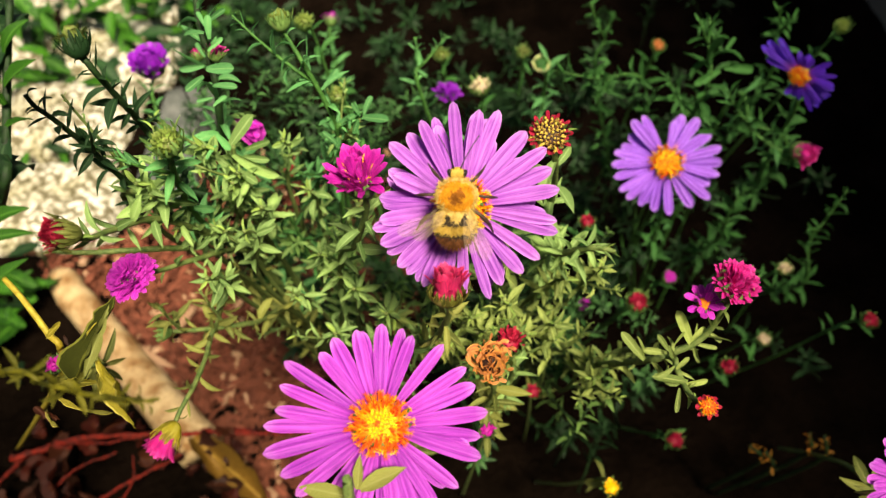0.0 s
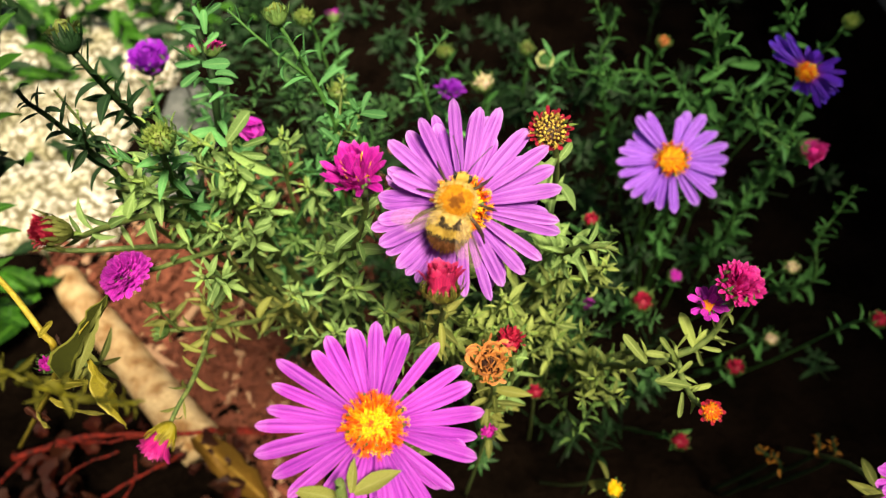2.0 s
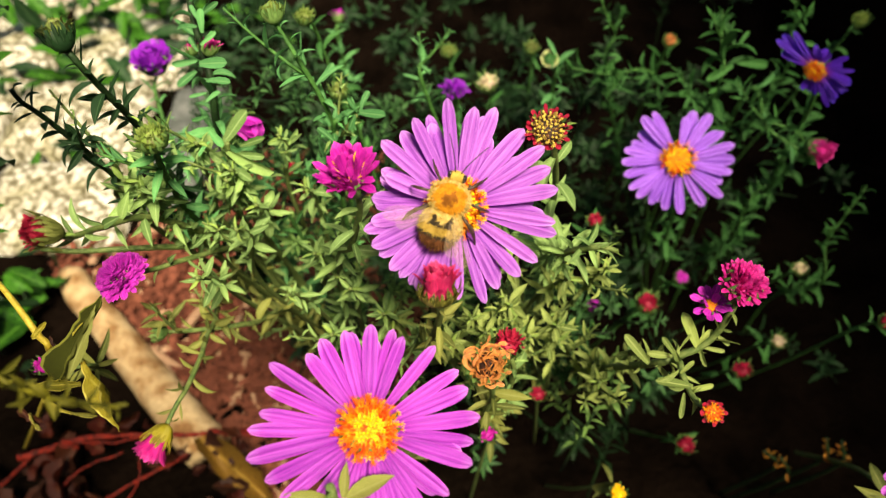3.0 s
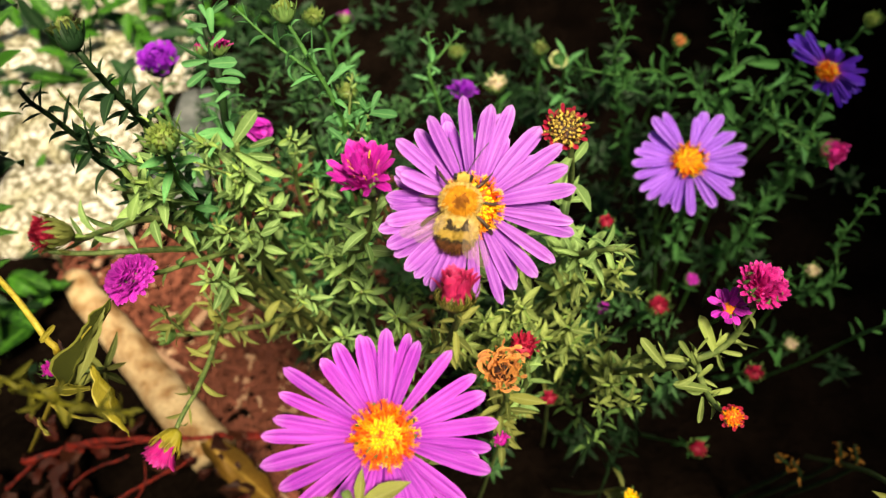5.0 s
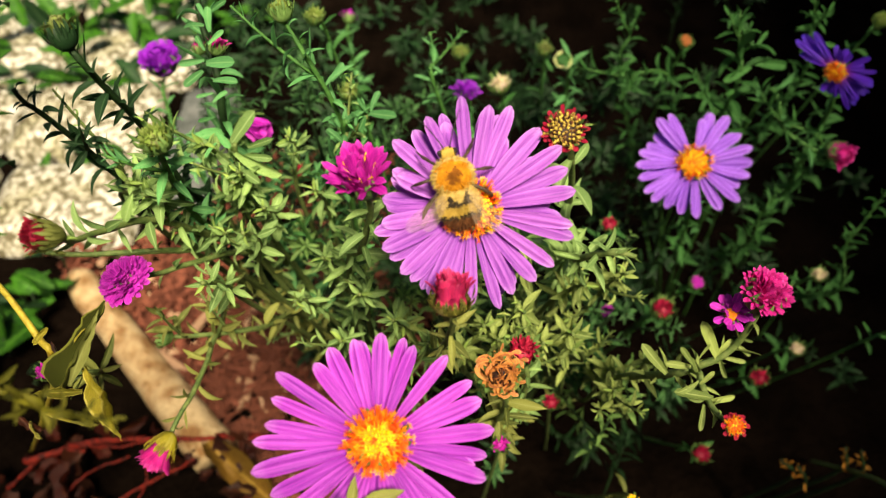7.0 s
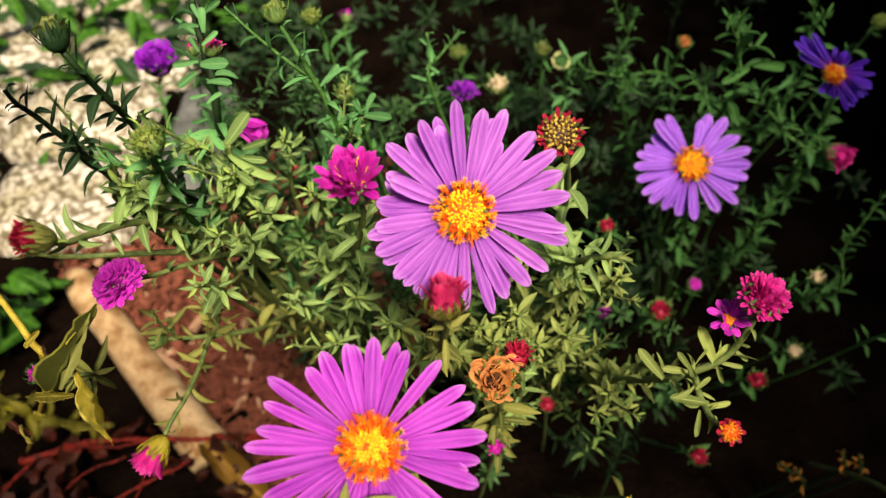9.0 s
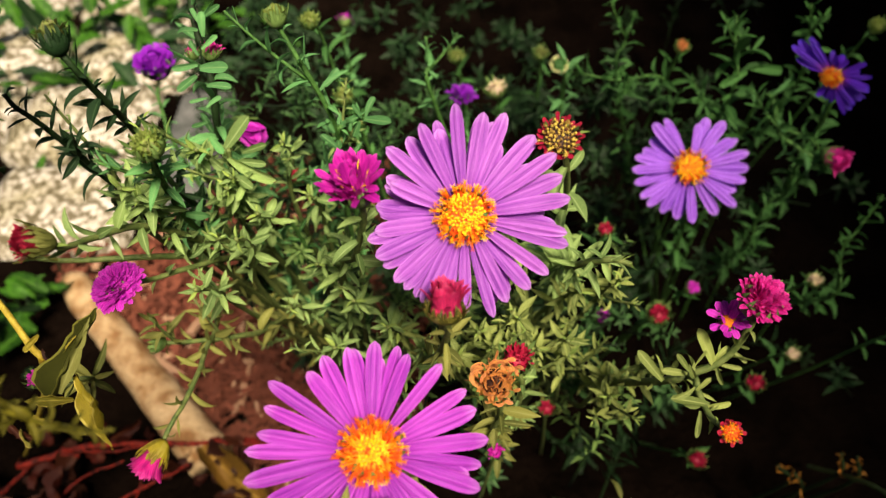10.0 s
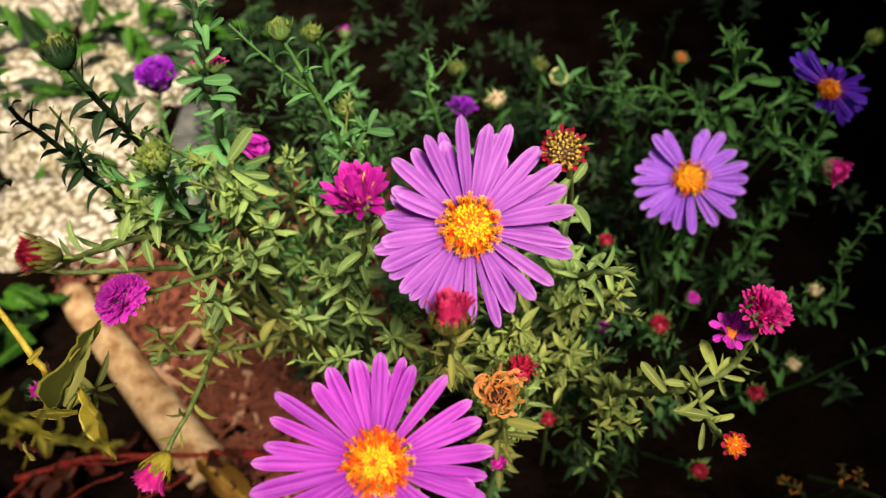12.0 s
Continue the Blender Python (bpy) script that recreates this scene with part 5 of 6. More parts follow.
def build_debris():
    rnd = random.Random(21)
    # wilted plant at the near corner
    base = Vector((-0.2491, 0.1976, 0))
    ob = thing("wilted_plant", base, "wilting weed with a yellow stalk and torn olive leaves", "plant")
    line = [q - base for q in spline([(-0.1097, 0.1174, 0.2705), (-0.103, 0.1114, 0.2681), (-0.0963, 0.1045, 0.2636), (-0.094, 0.1024, 0.2605), (-0.1058, 0.1067, 0.2354), base], 6)]
    part("stalk", mesh_of("stalk", *tube(line, lambda s: 0.0007 + 0.0003 * s, 8, 0.05)[:2], [STALK]), ob, label="yellow stalk")
    for k, (a, b, w, m, bend, torn) in enumerate((
        ((-0.0796, 0.0849, 0.2748), (-0.0752, 0.1036, 0.2800), 0.38, LEAF_TORN, 0.22, True),
        # Olive strip added over the torn leaf, standing for its lit right half.
        ((-0.0770, 0.0845, 0.2772), (-0.0750, 0.1005, 0.2806), 0.15, LEAF_OLIVE, 0.2, False),
        ((-0.0755, 0.0897, 0.2761), (-0.0654, 0.0769, 0.2701), 0.36, LEAF_YELLOWED, -0.3, False),
        ((-0.0748, 0.0843, 0.2754), (-0.0847, 0.0837, 0.2753), 0.24, LEAF_YELLOWED, 0.3, False),
        ((-0.0829, 0.0816, 0.2735), (-0.0759, 0.0789, 0.2709), 0.22, LEAF_YELLOWED, 0.9, False),
        ((-0.0766, 0.0791, 0.2724), (-0.0703, 0.0781, 0.2726), 0.16, LEAF_WILT, 0.8, False),
        ((-0.0774, 0.0975, 0.2788), (-0.0805, 0.0925, 0.2773), 0.14, LEAF_YELLOWED, 0.6, False),
        ((-0.0865, 0.0986, 0.2775), (-0.0890, 0.0942, 0.2765), 0.3, LEAF_YELLOWED, 1.2, False),
        ((-0.0851, 0.0958, 0.2763), (-0.0822, 0.0920, 0.2756), 0.3, LEAF_DEAD, 1.2, False),
        ((-0.0881, 0.0799, 0.2722), (-0.0817, 0.0765, 0.2717), 0.3, LEAF_DEAD, 1.4, False),
        ((-0.0850, 0.0790, 0.2725), (-0.0822, 0.0750, 0.2712), 0.34, LEAF_WILT, 1.0, False),
    )):
        a, b = Vector(a), Vector(b)
        v, f, u = blade(16, 8, (lambda t: 0.5 * (1 - t) ** 0.75 * min(1.0, 0.3 + t * 6)) if torn else leaf_width(0.5), bend, 0.9 if torn else 0.5, 0.35, 0.22, seed=k)
        if torn:
            f = [q for q in f if not (q[0] // 9 == 7 and q[0] % 9 == 5)]
        for i in range(17):
            v[i * 9 : i * 9 + 9, 1] *= rnd.uniform(0.72, 1.12)
            v[i * 9 : i * 9 + 9, 2] += rnd.uniform(-0.05, 0.05)
        n = (b - a).length
        part("leaf", mesh_of("leaf", v, f, [m], u), ob, axes(a - base, b - a, TO_EYE + RIGHT * (0.5 if k % 2 else -0.5), n * 1.05, n * w, n * w * 1.3), "torn wilting leaf with a small hole" if torn else "wilting leaf")
    # needle-leaved sprig
    leafy([(-0.0405, 0.0522, 0.3250), (-0.0465, 0.0543, 0.3222), (-0.0520, 0.0560, 0.3200), (-0.0575, 0.0585, 0.3175), (-0.0630, 0.0610, 0.3150), (-0.0760, 0.0670, 0.3080), (-0.1523, 0.0971, 0.2404), (-0.25, 0.02, 0.0)], "low sprig with blunt dark olive needle-like leaves", thick=(0.0003, 0.0006), leaf=0.0035, step=0.0013, wide=1.3, mat=LEAF_NEEDLE, stem=LEAF_NEEDLE, seed=201, upto=0.6, category="sprig", group="sprigs of the near corner")
    # leaves just before the large pink flower
    ob = leafy([(-0.016, 0.0545, 0.279), (-0.0162, 0.0537, 0.277), (-0.0166, 0.0519, 0.273), (-0.02, 0.03, 0.0)], "young shoot with broad yellow-green leaves in front of the pink flower", leaf=0.004, step=0.004, mat=LEAF_OLIVE, seed=203, upto=0.05, group="leafy shoots of the bed")
    kinds = meshes_for("leaf", LEAVES, LEAF_OLIVE)
    for a, b, w in (((-0.015, 0.0569, 0.283), (-0.0064, 0.0599, 0.2862), 1.5), ((-0.0155, 0.0569, 0.283), (-0.015, 0.0619, 0.2872), 1.3), ((-0.0171, 0.0561, 0.2817), (-0.027, 0.058, 0.282), 1.4)):
        a, b = Vector(a), Vector(b)
        n = (b - a).length
        part("leaf", kinds[1], ob, axes(a - ob.location, b - a, TO_EYE + UP * 0.5, n, n * w, n))
    # vivid broad leaves by the camera
    base = Vector((-0.28, 0.10, 0.0))
    ob = thing("broad_leaved_weed", base, "broad-leaved weed with bright green leaves and a shade-darkened stem", "plant")
    line = [q - base for q in spline([(-0.0808, 0.1278, 0.3417), (-0.0821, 0.1185, 0.3321), (-0.0835, 0.1086, 0.3211), (-0.0866, 0.1027, 0.3117), (-0.174, 0.1612, 0.1897), base], 6)]
    # The stem's near-black colour holds the shade on it.
    part("stem", mesh_of("stem", *tube(line, lambda s: 0.0007 + 0.0005 * s, 8, 0.05)[:2], [STEM_DARK]), ob)
    kinds = meshes_for("leaf", LEAVES, LEAF_VIVID)
    for a, b, w in (((-0.0818, 0.1149, 0.3310), (-0.0750, 0.1141, 0.3390), 1.24), ((-0.0816, 0.1125, 0.3289), (-0.0830, 0.1117, 0.3371), 1.24), ((-0.0814, 0.1093, 0.3262), (-0.0802, 0.1171, 0.3238), 1.12), ((-0.0829, 0.1004, 0.3187), (-0.0840, 0.1018, 0.3287), 1.24), ((-0.0789, 0.0835, 0.3223), (-0.0704, 0.0845, 0.3276), 0.9), ((-0.0780, 0.0770, 0.3168), (-0.0704, 0.0799, 0.3237), 0.9), ((-0.0818, 0.1198, 0.3349), (-0.0790, 0.1194, 0.3435), 1.24), ((-0.0814, 0.1222, 0.3370), (-0.0830, 0.1178, 0.3423), 1.36), ((-0.0820, 0.0903, 0.3191), (-0.0742, 0.0894, 0.3272), 1.36)):
        a, b = Vector(a), Vector(b)
        n = (b - a).length
        part("leaf", rnd.choice(kinds), ob, axes(a - base, b - a, TO_EYE + UP * 0.4, n, n * w, n))
    # More leaves in near-black green, their silhouette shade put into the colour.
    kinds = meshes_for("leaf", LEAVES, LEAF_SHADE_DARK)
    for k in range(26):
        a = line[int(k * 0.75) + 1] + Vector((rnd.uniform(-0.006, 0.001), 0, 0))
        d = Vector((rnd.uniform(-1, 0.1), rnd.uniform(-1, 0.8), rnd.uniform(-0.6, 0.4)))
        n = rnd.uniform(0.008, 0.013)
        part("leaf", rnd.choice(kinds), ob, axes(a, d, TO_EYE, n, n * 1.7, n), "leaf with shade put into its dark green")
    # red-brown twigs and dead leaves on the ground
    for k, pts in enumerate((
        ((-0.233, 0.1795, 0.03), (-0.196, 0.1908, 0.032), (-0.1494, 0.1921, 0.034), (-0.1290, 0.1935, 0.033)),
        ((-0.1330, 0.1965, 0.030), (-0.1120, 0.1942, 0.031), (-0.0860, 0.1952, 0.028)),
        ((-0.1779, 0.1576, 0.03), (-0.1532, 0.1709, 0.035), (-0.1357, 0.1788, 0.04)),
        ((-0.2425, 0.1686, 0.02), (-0.2221, 0.1835, 0.03), (-0.2017, 0.1867, 0.03)),
        ((-0.2079, 0.1562, 0.02), (-0.1997, 0.1706, 0.03), (-0.1761, 0.1835, 0.03)),
        ((-0.1193, 0.2059, 0.012), (-0.0859, 0.2035, 0.014), (-0.06, 0.2024, 0.012)),
        ((-0.2100, 0.1880, 0.034), (-0.1850, 0.1860, 0.036), (-0.1560, 0.1900, 0.038)),
        ((-0.1700, 0.1500, 0.03), (-0.1640, 0.1640, 0.03), (-0.1660, 0.1800, 0.034)),
    )):
        base = Vector(pts[0])
        line = [q - base for q in spline(pts, 12)]
        line = [q + Vector([0.0011 * noise.noise(q * 110 + Vector((k * 7, j * 3, 0))) for j in range(3)]) for q in line]
        tagged(place(new("twig", mesh_of("twig", *tube(line, lambda t: (0.0017, 0.0013, 0.0009, 0.0011, 0.0008, 0.0013, 0.0008, 0.0006)[k] * (1 - 0.4 * t) * (1 + 0.35 * noise.noise(Vector((t * 14, k, 0)))), 7, 0.3, k)[:2], [TWIG])), base), "dry red-brown twig lying at the bed's near corner", "twig", "twigs")
    for k in range(40):
        x, y = rnd.uniform(-0.25, -0.10), rnd.uniform(0.13, 0.20)
        curled_leaf("dead_leaf", (x, y, 0.014 + 0.024 * rnd.random()), (rnd.uniform(-1, 1), rnd.uniform(-1, 1), rnd.uniform(-0.3, 0.6)), (rnd.uniform(-0.8, 0.8), rnd.uniform(-0.8, 0.3), 0.7), rnd.uniform(0.008, 0.022), rnd.uniform(0.004, 0.011), LEAF_DEAD if k % 3 == 0 else LEAF_RUSSET, "scrap of dead russet leaf among the twigs", 200 + k, rnd.uniform(0.6, 2.0))
    curled_leaf("dead_leaf", (-0.1364, 0.1918, 0.03), Vector((-0.095, 0.1623, 0.02)) - Vector((-0.1364, 0.1918, 0.03)), (0.1, -0.2, 1), 0.056, 0.019, LEAF_BROWNED, "withered olive-brown leaf lying on the twigs", 61, 0.6)
    for k in range(34):
        x, y = rnd.uniform(-0.24, 0.0), rnd.uniform(0.04, 0.19)
        curled_leaf("dead_leaf", (x, y, 0.012 + 0.012 * rnd.random()), (rnd.uniform(-1, 1), rnd.uniform(-1, 1), rnd.uniform(-0.2, 0.4)), (rnd.uniform(-0.4, 0.4), rnd.uniform(-0.5, 0.3), 1), rnd.uniform(0.014, 0.030), rnd.uniform(0.012, 0.022), LEAF_DEAD, "small dead brown leaf on the soil", 62 + k, rnd.uniform(0.5, 1.8))
    for k in range(6):
        x, y = 0.012 + 0.014 * k + rnd.uniform(-0.004, 0.004), rnd.uniform(0.11, 0.16)
        curled_leaf("dead_leaf", (x, y, 0.012), (rnd.uniform(-1, 1), rnd.uniform(-1, 1), 0.1), (rnd.uniform(-0.3, 0.3), rnd.uniform(-0.5, 0.1), 1), rnd.uniform(0.018, 0.028), rnd.uniform(0.009, 0.013), LEAF_RUSSET if k % 2 else LEAF_DEAD, "flat dead brown leaf on the soil", 130 + k, 0.35)
    for k, (a, b) in enumerate((((-0.1693, 0.279, 0.01), (-0.1618, 0.2923, 0.012)), ((-0.1918, 0.2632, 0.01), (-0.1689, 0.2488, 0.01)), ((-0.1832, 0.2529, 0.01), (-0.169, 0.2432, 0.01)))):
        a, b = Vector(a), Vector(b)
        v, f, u = chip(30 + k)
        ob = tagged(new("wood_chip", mesh_of("wood_chip", v, f, [BARK_PALE], u, smooth=False)), "pale splinter of wood lying on the mulch", "wood chip", "splinters")
        ob.matrix_world = axes((a + b) / 2, b - a, (0, 0, 1), (b - a).length, 0.005, 0.003)


# ---- bumblebee ----
FUR_GINGER = plain_material("fur_ginger", (0.42, 0.16, 0.012), (0.64, 0.30, 0.03), 700, 0.9, 0.1)
FUR_BUFF = plain_material("fur_buff", (0.36, 0.24, 0.06), (0.58, 0.43, 0.15), 700, 0.9, 0.1)
FUR_GOLD = plain_material("fur_gold", (0.34, 0.22, 0.04), (0.52, 0.36, 0.09), 700, 0.9, 0.1)
FUR_RUST = plain_material("fur_rust", (0.20, 0.07, 0.012), (0.38, 0.14, 0.022), 700, 0.9, 0.1)
FUR_BLACK = plain_material("fur_black", (0.018, 0.012, 0.007), (0.05, 0.034, 0.018), 700, 0.8, 0.2)
FUR_BROWN = plain_material("fur_brown", (0.07, 0.026, 0.010), (0.17, 0.065, 0.024), 700, 0.9, 0.1)
SHELL = plain_material("shell_black", (0.008, 0.007, 0.006), (0.022, 0.018, 0.014), 900, 0.3, 0.5)
LEG = plain_material("leg_brown", (0.02, 0.012, 0.008), (0.07, 0.04, 0.02), 900, 0.45, 0.4)


def wing_material():
    m, nt, b = nodes_of("wing_membrane", 0.35, 0.2)
    b.inputs["Base Color"].default_value = (0.62, 0.52, 0.40, 1)
    b.inputs["Alpha"].default_value = 0.42
    c = nt.nodes.new("ShaderNodeTexCoord")
    vor = node(nt, "ShaderNodeTexVoronoi", Scale=7.0)
    vor.feature = "DISTANCE_TO_EDGE"
    nt.links.new(c.outputs["UV"], vor.inputs["Vector"])
    vein = maths(nt, "LESS_THAN", vor.outputs["Distance"], 0.03)
    nt.links.new(mixed(nt, vein, (0.50, 0.38, 0.26), (0.10, 0.06, 0.03)), b.inputs["Base Color"])
    nt.links.new(maths(nt, "ADD", maths(nt, "MULTIPLY", vein, 0.35), 0.12), b.inputs["Alpha"])
    return m


WING = wing_material()
HAIR = blade(2, 1, lambda s: 0.5 * (1 - 0.9 * s), 0.35, 0.0)


def furry(name, piece, slot_at, mats, count, long, seed, centre=(0, 0, 0)):
    """A body with short hair all over it; slot_at(point) picks the hair's colour."""
    rnd = random.Random(seed)
    v, f, u = piece
    heap = Heap()
    heap.add(piece, Matrix())
    heap.i = [slot_at(sum((Vector(v[k]) for k in q), Vector()) / len(q)) for q in f]
    c = Vector(centre)
    for _ in range(count):
        q = rnd.choice(f)
        w = [rnd.random() for _ in q]
        p = sum((Vector(v[k]) * w[i] for i, k in enumerate(q)), Vector()) / sum(w)
        n = (p - c).normalized()
        n.x -= 0.9
        n = (n + Vector([rnd.uniform(-0.45, 0.45) for _ in range(3)])).normalized()
        n2 = long * rnd.uniform(0.6, 1.2)
        heap.add(HAIR, axes(p, n, Vector([rnd.uniform(-1, 1) for _ in range(3)]), n2, 0.00007, n2), slot_at(p))
    return heap.mesh(name, mats)


def wing_pose(s, sweep, flap):
    """A wing's pose on the body: sweep out from the back, flap up."""
    return pose(-0.0004, s * 0.0022, 0.0034) @ pose(0, 0, 0, 0, 0, s * -sweep) @ pose(0, 0, 0, s * flap, 4, 0)


def build_bee():
    """Head towards +x, back towards +z; the origin lies between thorax and abdomen."""
    body = thing("bumblebee", (0, 0, 0), "carder bumblebee with ginger furry thorax and banded buff and black abdomen", "bumblebee")
    fur = [FUR_GINGER, FUR_BUFF, FUR_RUST, FUR_BLACK]

    def thorax_fur(p):
        d = math.hypot(p.x * 1.1, p.y) + 0.0009 * noise.noise(p * 2600) + 0.0005 * noise.noise(p * 700)
        if p.z < 0.0010:
            return 1
        return 2 if d < 0.0015 else 0 if d < 0.0033 else 1

    part("thorax", furry("thorax", ball(0.0037, 0.0041, 0.0033, 22, 28), thorax_fur, fur, 9000, 0.0007, 1), body, pose(0.0027, 0, 0.0005), "ginger furry thorax")

    def belly_fur(p):
        s = -p.x + 0.0003 * noise.noise(p * 700) + 0.0004 * noise.noise(p * 3000)
        if s < -0.0014:
            return 3 if s > -0.0026 and 0.0010 < abs(p.y) < 0.0021 else 0
        if s < -0.0006:
            return 3 if abs(p.y) < 0.0024 + 0.0006 * noise.noise(p * 1500) else 0
        if s < 0.0012:
            return 1
        return 3 if s < 0.0020 else 2

    part("abdomen", furry("abdomen", ball(0.0048, 0.0042, 0.0034, 26, 34), belly_fur, [FUR_BUFF, FUR_GOLD, FUR_BROWN, FUR_BLACK], 8000, 0.0008, 2), body, pose(-0.0031, 0, -0.0002, 0, -8, 0), "buff abdomen with black bands")
    head = part("head", furry("head", ball(0.0014, 0.0017, 0.0015), lambda p: 1 if abs(p.y) < 0.0012 else 3, [FUR_GINGER, FUR_GOLD, FUR_RUST, FUR_BLACK], 350, 0.0005, 3), body, pose(0.0070, 0, -0.0002))
    for s in (1, -1):
        v, f, u = ball(0.0008, 0.0005, 0.0009, 6, 10)
        part("eye", mesh_of("eye", v, f, [SHELL]), head, pose(0.0002, s * 0.0015, 0.0004, 0, 0, s * 15))
        line = spline([(0.0010, s * 0.0006, 0.0010), (0.0026, s * 0.0012, 0.0018), (0.0050, s * 0.0024, 0.0022), (0.0076, s * 0.0040, 0.0020)], 5)
        part("antenna", mesh_of("antenna", *tube(line, lambda t: 0.00012 - 0.00002 * t, 6)[:2], [SHELL]), head)
        for k, (x, out, back) in enumerate(((0.0050, 0.0046, 0.0030), (0.0030, 0.0072, -0.0006), (0.0006, 0.0066, -0.0044))):
            line = spline([(x, s * 0.0022, -0.0016), (x + back * 0.3, s * (out * 0.7), 0.0002), (x + back * 0.75, s * out, -0.0016), (x + back * 1.1, s * (out + 0.0009), -0.0040), (x + back * 1.25, s * (out + 0.0012), -0.0046)], 4)
            part("leg", mesh_of("leg", *tube(line, lambda t, k=k: (0.00046 if k == 2 else 0.00036) * (1 - 0.62 * t) + (0.00010 if 0.35 < t < 0.6 else 0), 7, 0.1, k)[:2], [LEG]), body)
    wings = []
    for s in (1, -1):
        heap = Heap()

        def fore(t):
            return 0.30 * (0.18 + 0.82 * math.sin(min(1.0, t * 1.15) * math.pi / 2)) * (1.0 if t < 0.7 else math.sqrt(max(0.0, 1 - ((t - 0.7) / 0.3) ** 2)))

        heap.add(blade(10, 4, fore, 0.12, 0.06, 0, 0.02, 0.03, seed=3), axes((0, 0, 0), (-1, s * 0.12, 0), (0, 0, 1), 0.0100, 0.0054, 0.0100))
        heap.add(blade(8, 4, fore, 0.10, 0.05, 0, 0.02, 0.03, seed=4), axes((-0.0008, -s * 0.0008, -0.0003), (-1, -s * 0.06, 0), (0, 0, 1), 0.0070, 0.0050, 0.0070))
        wing = part("wing", heap.mesh("wing", [WING]), body, wing_pose(s, 14, 0), "translucent smoky wing")
        wings.append((wing, s))
    return body, wings

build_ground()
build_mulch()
build_edging()
build_paving()
build_shade_walls()
lilac_aster, pink_aster, red_bud_aster, brush_aster, spent_aster, half_open_aster = build_asters()
build_foliage()
build_weeds()
build_debris()
bee, wings = build_bee()


def motions():
    walk(bee, [
    (0, pose(0.00308, 0.10238, 0.31091, 1.451, -48.289, 87.496)),
    (0.2, pose(0.00307, 0.10176, 0.31014, 1.486, -48.673, 87.326)),
    (0.6, pose(0.00168, 0.10087, 0.30885, 6.191, -48.451, 79.980)),
    (1, pose(0.00134, 0.10156, 0.30884, 4.649, -48.856, 82.546)),
    (1.4, pose(0.00152, 0.10305, 0.30898, 6.359, -48.188, 80.131)),
    (1.8, pose(0.00240, 0.10351, 0.30803, 11.312, -46.871, 72.721)),
    (2.2, pose(0.00349, 0.10439, 0.30725, 15.977, -45.351, 65.622)),
    (2.6, pose(0.00320, 0.10522, 0.30651, 15.838, -45.994, 66.358)),
    (3, pose(0.00252, 0.10583, 0.30599, 18.042, -44.659, 63.209)),
    (4.8, pose(0.00258, 0.10705, 0.30381, 12.806, -46.011, 72.048)),
    (5.2, pose(0.00101, 0.10768, 0.30382, 1.332, -47.795, 90.030)),
    (5.6, pose(0.00033, 0.10805, 0.30363, -5.202, -47.707, 100.197)),
    (6, pose(0.00021, 0.10944, 0.30392, -7.843, -47.551, 104.384)),
    (6.4, pose(0.00178, 0.10953, 0.30311, -4.959, -47.548, 100.157)),
    (6.6, pose(0.00186, 0.11034, 0.30343, -5.467, -47.259, 101.043)),
    (6.8, pose(0.00188, 0.11175, 0.30429, -8.987, -46.590, 106.604)),
    (7, pose(0.00200, 0.11056, 0.30818, -10.778, -46.601, 109.491)),
    (7.2, pose(0.00407, 0.10984, 0.31128, -9.875, -46.343, 108.086)),
    (7.5, pose(0.00666, 0.11326, 0.32627, 13.472, -55.540, 72.559)),
    (7.9, pose(0.01106, 0.11509, 0.34436, 23.126, -52.504, 57.110)),
    (8.3, pose(0.01582, 0.12745, 0.36344, 27.099, -50.469, 50.198)),
    (8.7, pose(0.02843, 0.17652, 0.39740, 30.506, -48.163, 43.811)),
    (9.4, pose(0.12000, 0.60000, 1.10000, 30.506, -48.163, 43.811)),
    (12, pose(0.30000, 2.60000, 2.40000, 30.506, -48.163, 43.811)),
    ])
    for wing, s in wings:
        wide = 58 if s > 0 else 20
        rest, spread = wing_pose(s, wide, 0), wing_pose(s, 62, 25)
        rows = [(0.0, rest)]
        for k in range(15):
            rows.append((0.4 * (k + 1), wing_pose(s, wide + 5 * math.sin(k * 2.1), 3 * math.cos(k * 1.3))))
        rows += [(6.9, rest), (7.2, wing_pose(s, 40, 6))]
        for k in range(14):
            rows.append((7.3 + 0.1 * k, wing_pose(s, 66, 30 if k % 2 else -20)))
        rows += [(9.0, spread), (12.0, spread)]
        walk(wing, rows)
    # slight sway of the stems in the air
    walk(lilac_aster, [
        (0, pose(0.04973, 0.25026, 0.00022)),
        (0.5, pose(0.04995, 0.24995, -0.00005)),
        (1, pose(0.05033, 0.24985, -0.00013)),
        (1.5, pose(0.05001, 0.25001, 0.00001)),
        (2, pose(0.05021, 0.24990, -0.00009)),
        (2.5, pose(0.05016, 0.24986, -0.00012)),
        (3, pose(0.04983, 0.24974, -0.00022)),
        (5, pose(0.04992, 0.25001, 0.00001)),
        (5.5, pose(0.05015, 0.24983, -0.00015)),
        (6, pose(0.05004, 0.25002, 0.00002)),
        (6.5, pose(0.05011, 0.24996, -0.00004)),
        (7, pose(0.04991, 0.25006, 0.00006)),
        (9, pose(0.04986, 0.24999, -0.00000)),
        (9.5, pose(0.05000, 0.24995, -0.00004)),
        (10, pose(0.04985, 0.25003, 0.00003)),
        (10.5, pose(0.04996, 0.25005, 0.00004)),
        (11, pose(0.05001, 0.25016, 0.00014)),
        (11.5, pose(0.05004, 0.25011, 0.00009)),
        (12, pose(0.05000, 0.25016, 0.00014)),
    ])
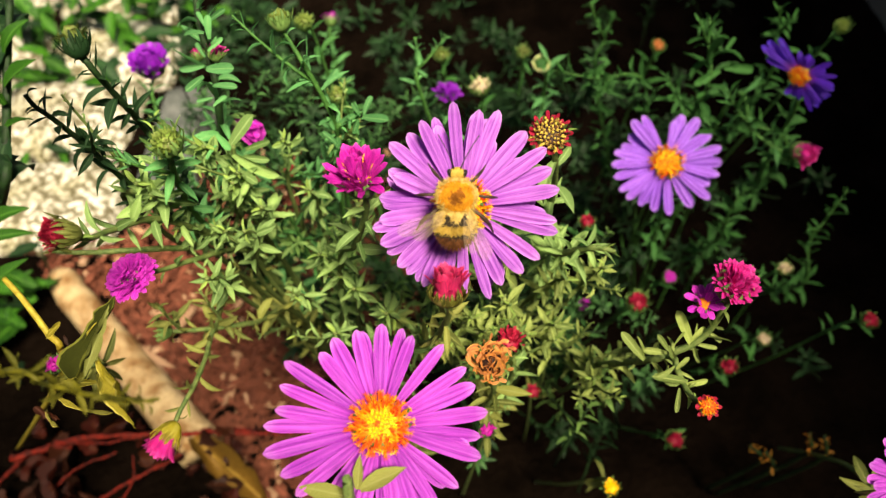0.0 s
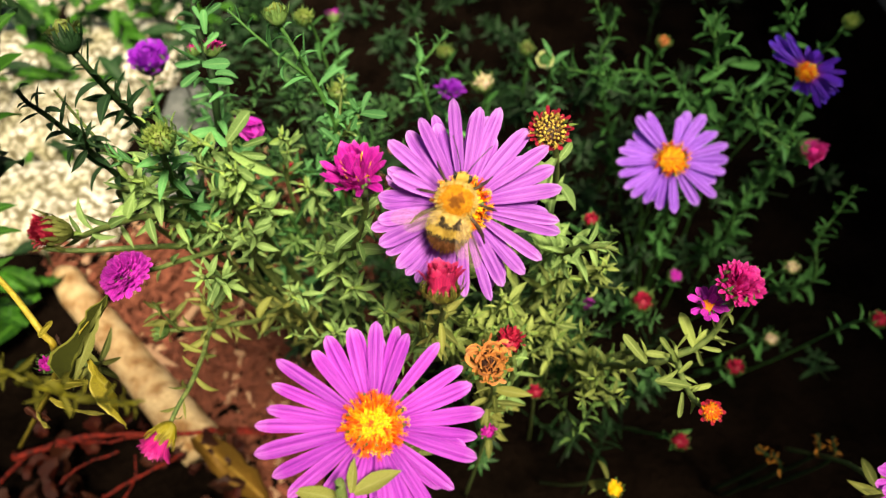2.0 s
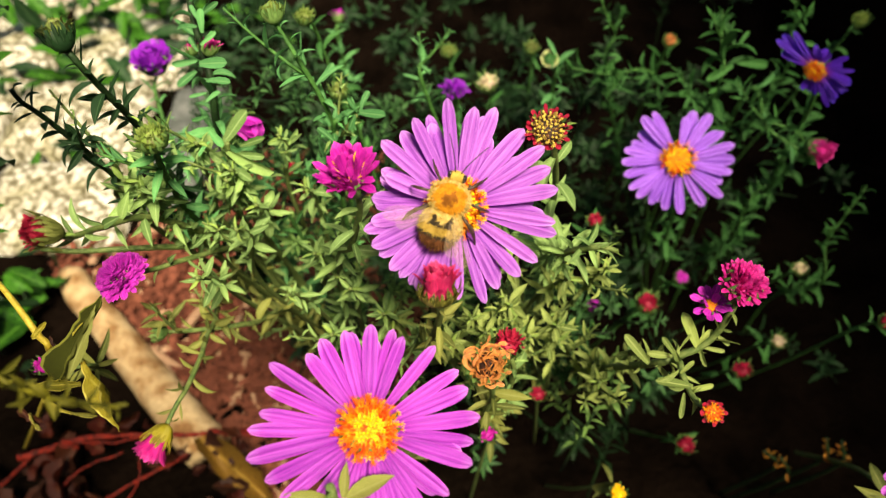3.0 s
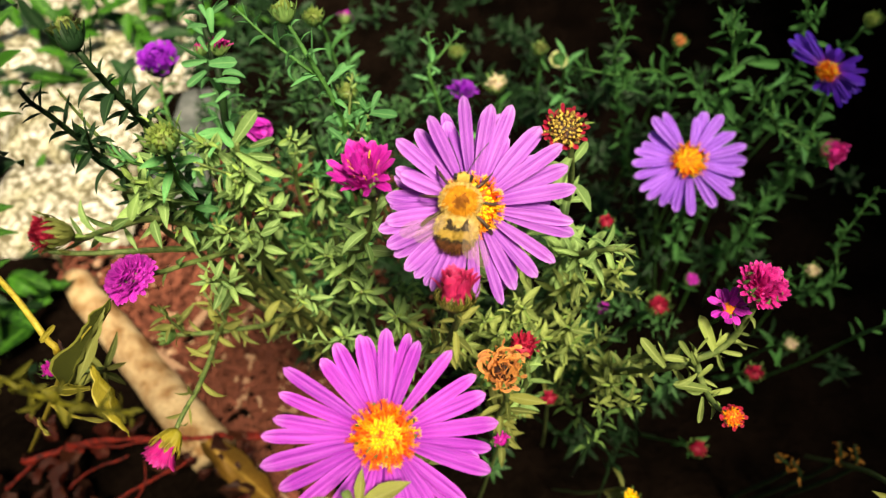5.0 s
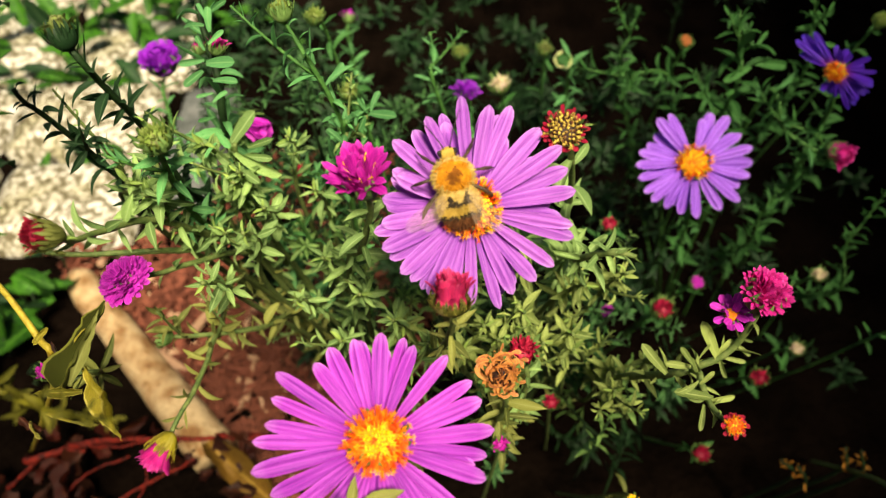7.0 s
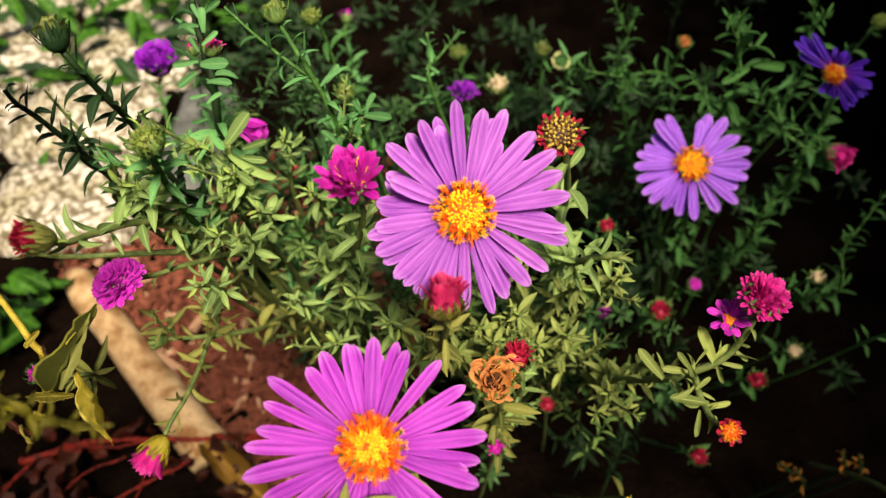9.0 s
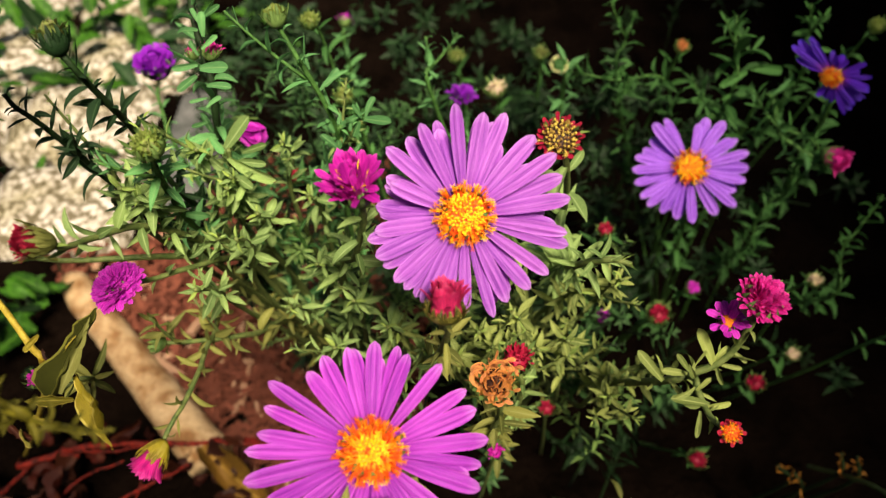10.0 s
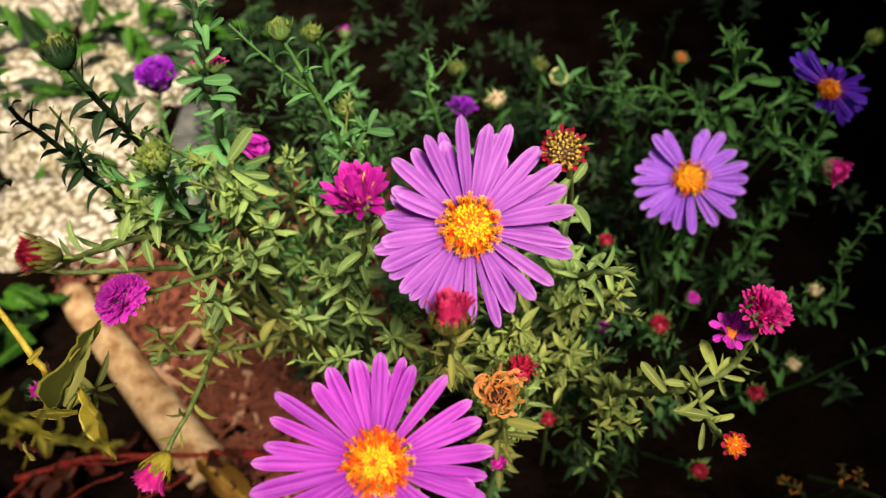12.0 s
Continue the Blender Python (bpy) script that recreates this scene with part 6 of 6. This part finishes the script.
    walk(pink_aster, [
        (0, pose(-0.00998, 0.19987, -0.00011)),
        (0.5, pose(-0.00985, 0.20005, 0.00005)),
        (1, pose(-0.01028, 0.20016, 0.00014)),
        (1.5, pose(-0.00999, 0.19980, -0.00016)),
        (2, pose(-0.01021, 0.20017, 0.00014)),
        (2.5, pose(-0.01026, 0.19979, -0.00017)),
        (3, pose(-0.01006, 0.20005, 0.00005)),
        (5, pose(-0.00994, 0.19992, -0.00007)),
        (5.5, pose(-0.01000, 0.20014, 0.00012)),
        (6, pose(-0.00991, 0.19996, -0.00004)),
        (6.5, pose(-0.01007, 0.19998, -0.00001)),
        (7, pose(-0.01001, 0.19998, -0.00002)),
        (9, pose(-0.01000, 0.20002, 0.00002)),
        (9.5, pose(-0.01005, 0.19995, -0.00004)),
        (10, pose(-0.00992, 0.19998, -0.00002)),
        (10.5, pose(-0.00995, 0.20005, 0.00004)),
        (11, pose(-0.01001, 0.19996, -0.00003)),
        (11.5, pose(-0.00993, 0.20004, 0.00004)),
        (12, pose(-0.00989, 0.20007, 0.00006)),
    ])
    walk(red_bud_aster, [
        (0, pose(0.05011, 0.24991, -0.00008)),
        (0.5, pose(0.04999, 0.25013, 0.00011)),
        (1, pose(0.04908, 0.25036, 0.00030)),
        (1.5, pose(0.05023, 0.24971, -0.00025)),
        (2, pose(0.04953, 0.25033, 0.00028)),
        (2.5, pose(0.04975, 0.24972, -0.00023)),
        (3, pose(0.04989, 0.25008, 0.00007)),
        (5, pose(0.05018, 0.24984, -0.00014)),
        (5.5, pose(0.04990, 0.25025, 0.00022)),
        (6, pose(0.05016, 0.24988, -0.00011)),
        (6.5, pose(0.04979, 0.24996, -0.00003)),
        (7, pose(0.04993, 0.24992, -0.00006)),
        (9, pose(0.05003, 0.25006, 0.00005)),
        (9.5, pose(0.04996, 0.24996, -0.00003)),
        (10, pose(0.05015, 0.24999, -0.00001)),
        (10.5, pose(0.05003, 0.25012, 0.00010)),
        (11, pose(0.05000, 0.24995, -0.00004)),
        (11.5, pose(0.05011, 0.25004, 0.00003)),
        (12, pose(0.05004, 0.25007, 0.00006)),
    ])
    walk(brush_aster, [
        (0, pose(0.05016, 0.25005, 0.00004)),
        (0.5, pose(0.04994, 0.25010, 0.00009)),
        (1, pose(0.04999, 0.25028, 0.00024)),
        (1.5, pose(0.04988, 0.25003, 0.00002)),
        (2, pose(0.04998, 0.24958, -0.00035)),
        (2.5, pose(0.05008, 0.24996, -0.00003)),
        (3, pose(0.05009, 0.25005, 0.00004)),
        (5, pose(0.04998, 0.24999, -0.00001)),
        (5.5, pose(0.04989, 0.25002, 0.00002)),
        (6, pose(0.04977, 0.24999, -0.00000)),
        (6.5, pose(0.05013, 0.25005, 0.00003)),
        (7, pose(0.04991, 0.24987, -0.00011)),
        (9, pose(0.05014, 0.24977, -0.00020)),
        (9.5, pose(0.04993, 0.25013, 0.00011)),
        (10, pose(0.05008, 0.25000, -0.00000)),
        (10.5, pose(0.05011, 0.25006, 0.00005)),
        (11, pose(0.05002, 0.25002, 0.00002)),
        (11.5, pose(0.04993, 0.24993, -0.00006)),
        (12, pose(0.04998, 0.24996, -0.00003)),
    ])
    walk(spent_aster, [
        (0, pose(0.05025, 0.24999, -0.00000)),
        (0.5, pose(0.05020, 0.24995, -0.00004)),
        (1, pose(0.05015, 0.25036, 0.00031)),
        (1.5, pose(0.04985, 0.24994, -0.00005)),
        (2, pose(0.05007, 0.24942, -0.00049)),
        (2.5, pose(0.05015, 0.24987, -0.00011)),
        (3, pose(0.04998, 0.25001, 0.00001)),
        (5, pose(0.05006, 0.25006, 0.00005)),
        (5.5, pose(0.04984, 0.25002, 0.00002)),
        (6, pose(0.04997, 0.24997, -0.00002)),
        (6.5, pose(0.05002, 0.25014, 0.00011)),
        (7, pose(0.04990, 0.24992, -0.00006)),
        (9, pose(0.04991, 0.24980, -0.00016)),
        (9.5, pose(0.04999, 0.25018, 0.00015)),
        (10, pose(0.05009, 0.25018, 0.00015)),
        (10.5, pose(0.05010, 0.24994, -0.00005)),
        (11, pose(0.04994, 0.25004, 0.00003)),
        (11.5, pose(0.04977, 0.24993, -0.00005)),
        (12, pose(0.04995, 0.25001, 0.00001)),
    ])
    walk(half_open_aster, [
        (0, pose(-0.05045, 0.23022, 0.00018)),
        (0.5, pose(-0.05005, 0.23001, 0.00001)),
        (1, pose(-0.04996, 0.23004, 0.00003)),
        (1.5, pose(-0.05006, 0.23021, 0.00018)),
        (2, pose(-0.04986, 0.22994, -0.00005)),
        (2.5, pose(-0.04996, 0.23004, 0.00004)),
        (3, pose(-0.05005, 0.22978, -0.00018)),
        (5, pose(-0.04999, 0.23012, 0.00010)),
        (5.5, pose(-0.04984, 0.22995, -0.00004)),
        (6, pose(-0.05001, 0.23009, 0.00008)),
        (6.5, pose(-0.04984, 0.22994, -0.00006)),
        (7, pose(-0.04994, 0.23004, 0.00003)),
        (9, pose(-0.05011, 0.22990, -0.00008)),
        (9.5, pose(-0.05002, 0.22995, -0.00004)),
        (10, pose(-0.05003, 0.22995, -0.00004)),
        (10.5, pose(-0.05011, 0.22992, -0.00007)),
        (11, pose(-0.04995, 0.23007, 0.00006)),
        (11.5, pose(-0.04994, 0.23000, -0.00001)),
        (12, pose(-0.05009, 0.22995, -0.00004)),
    ])


motions()
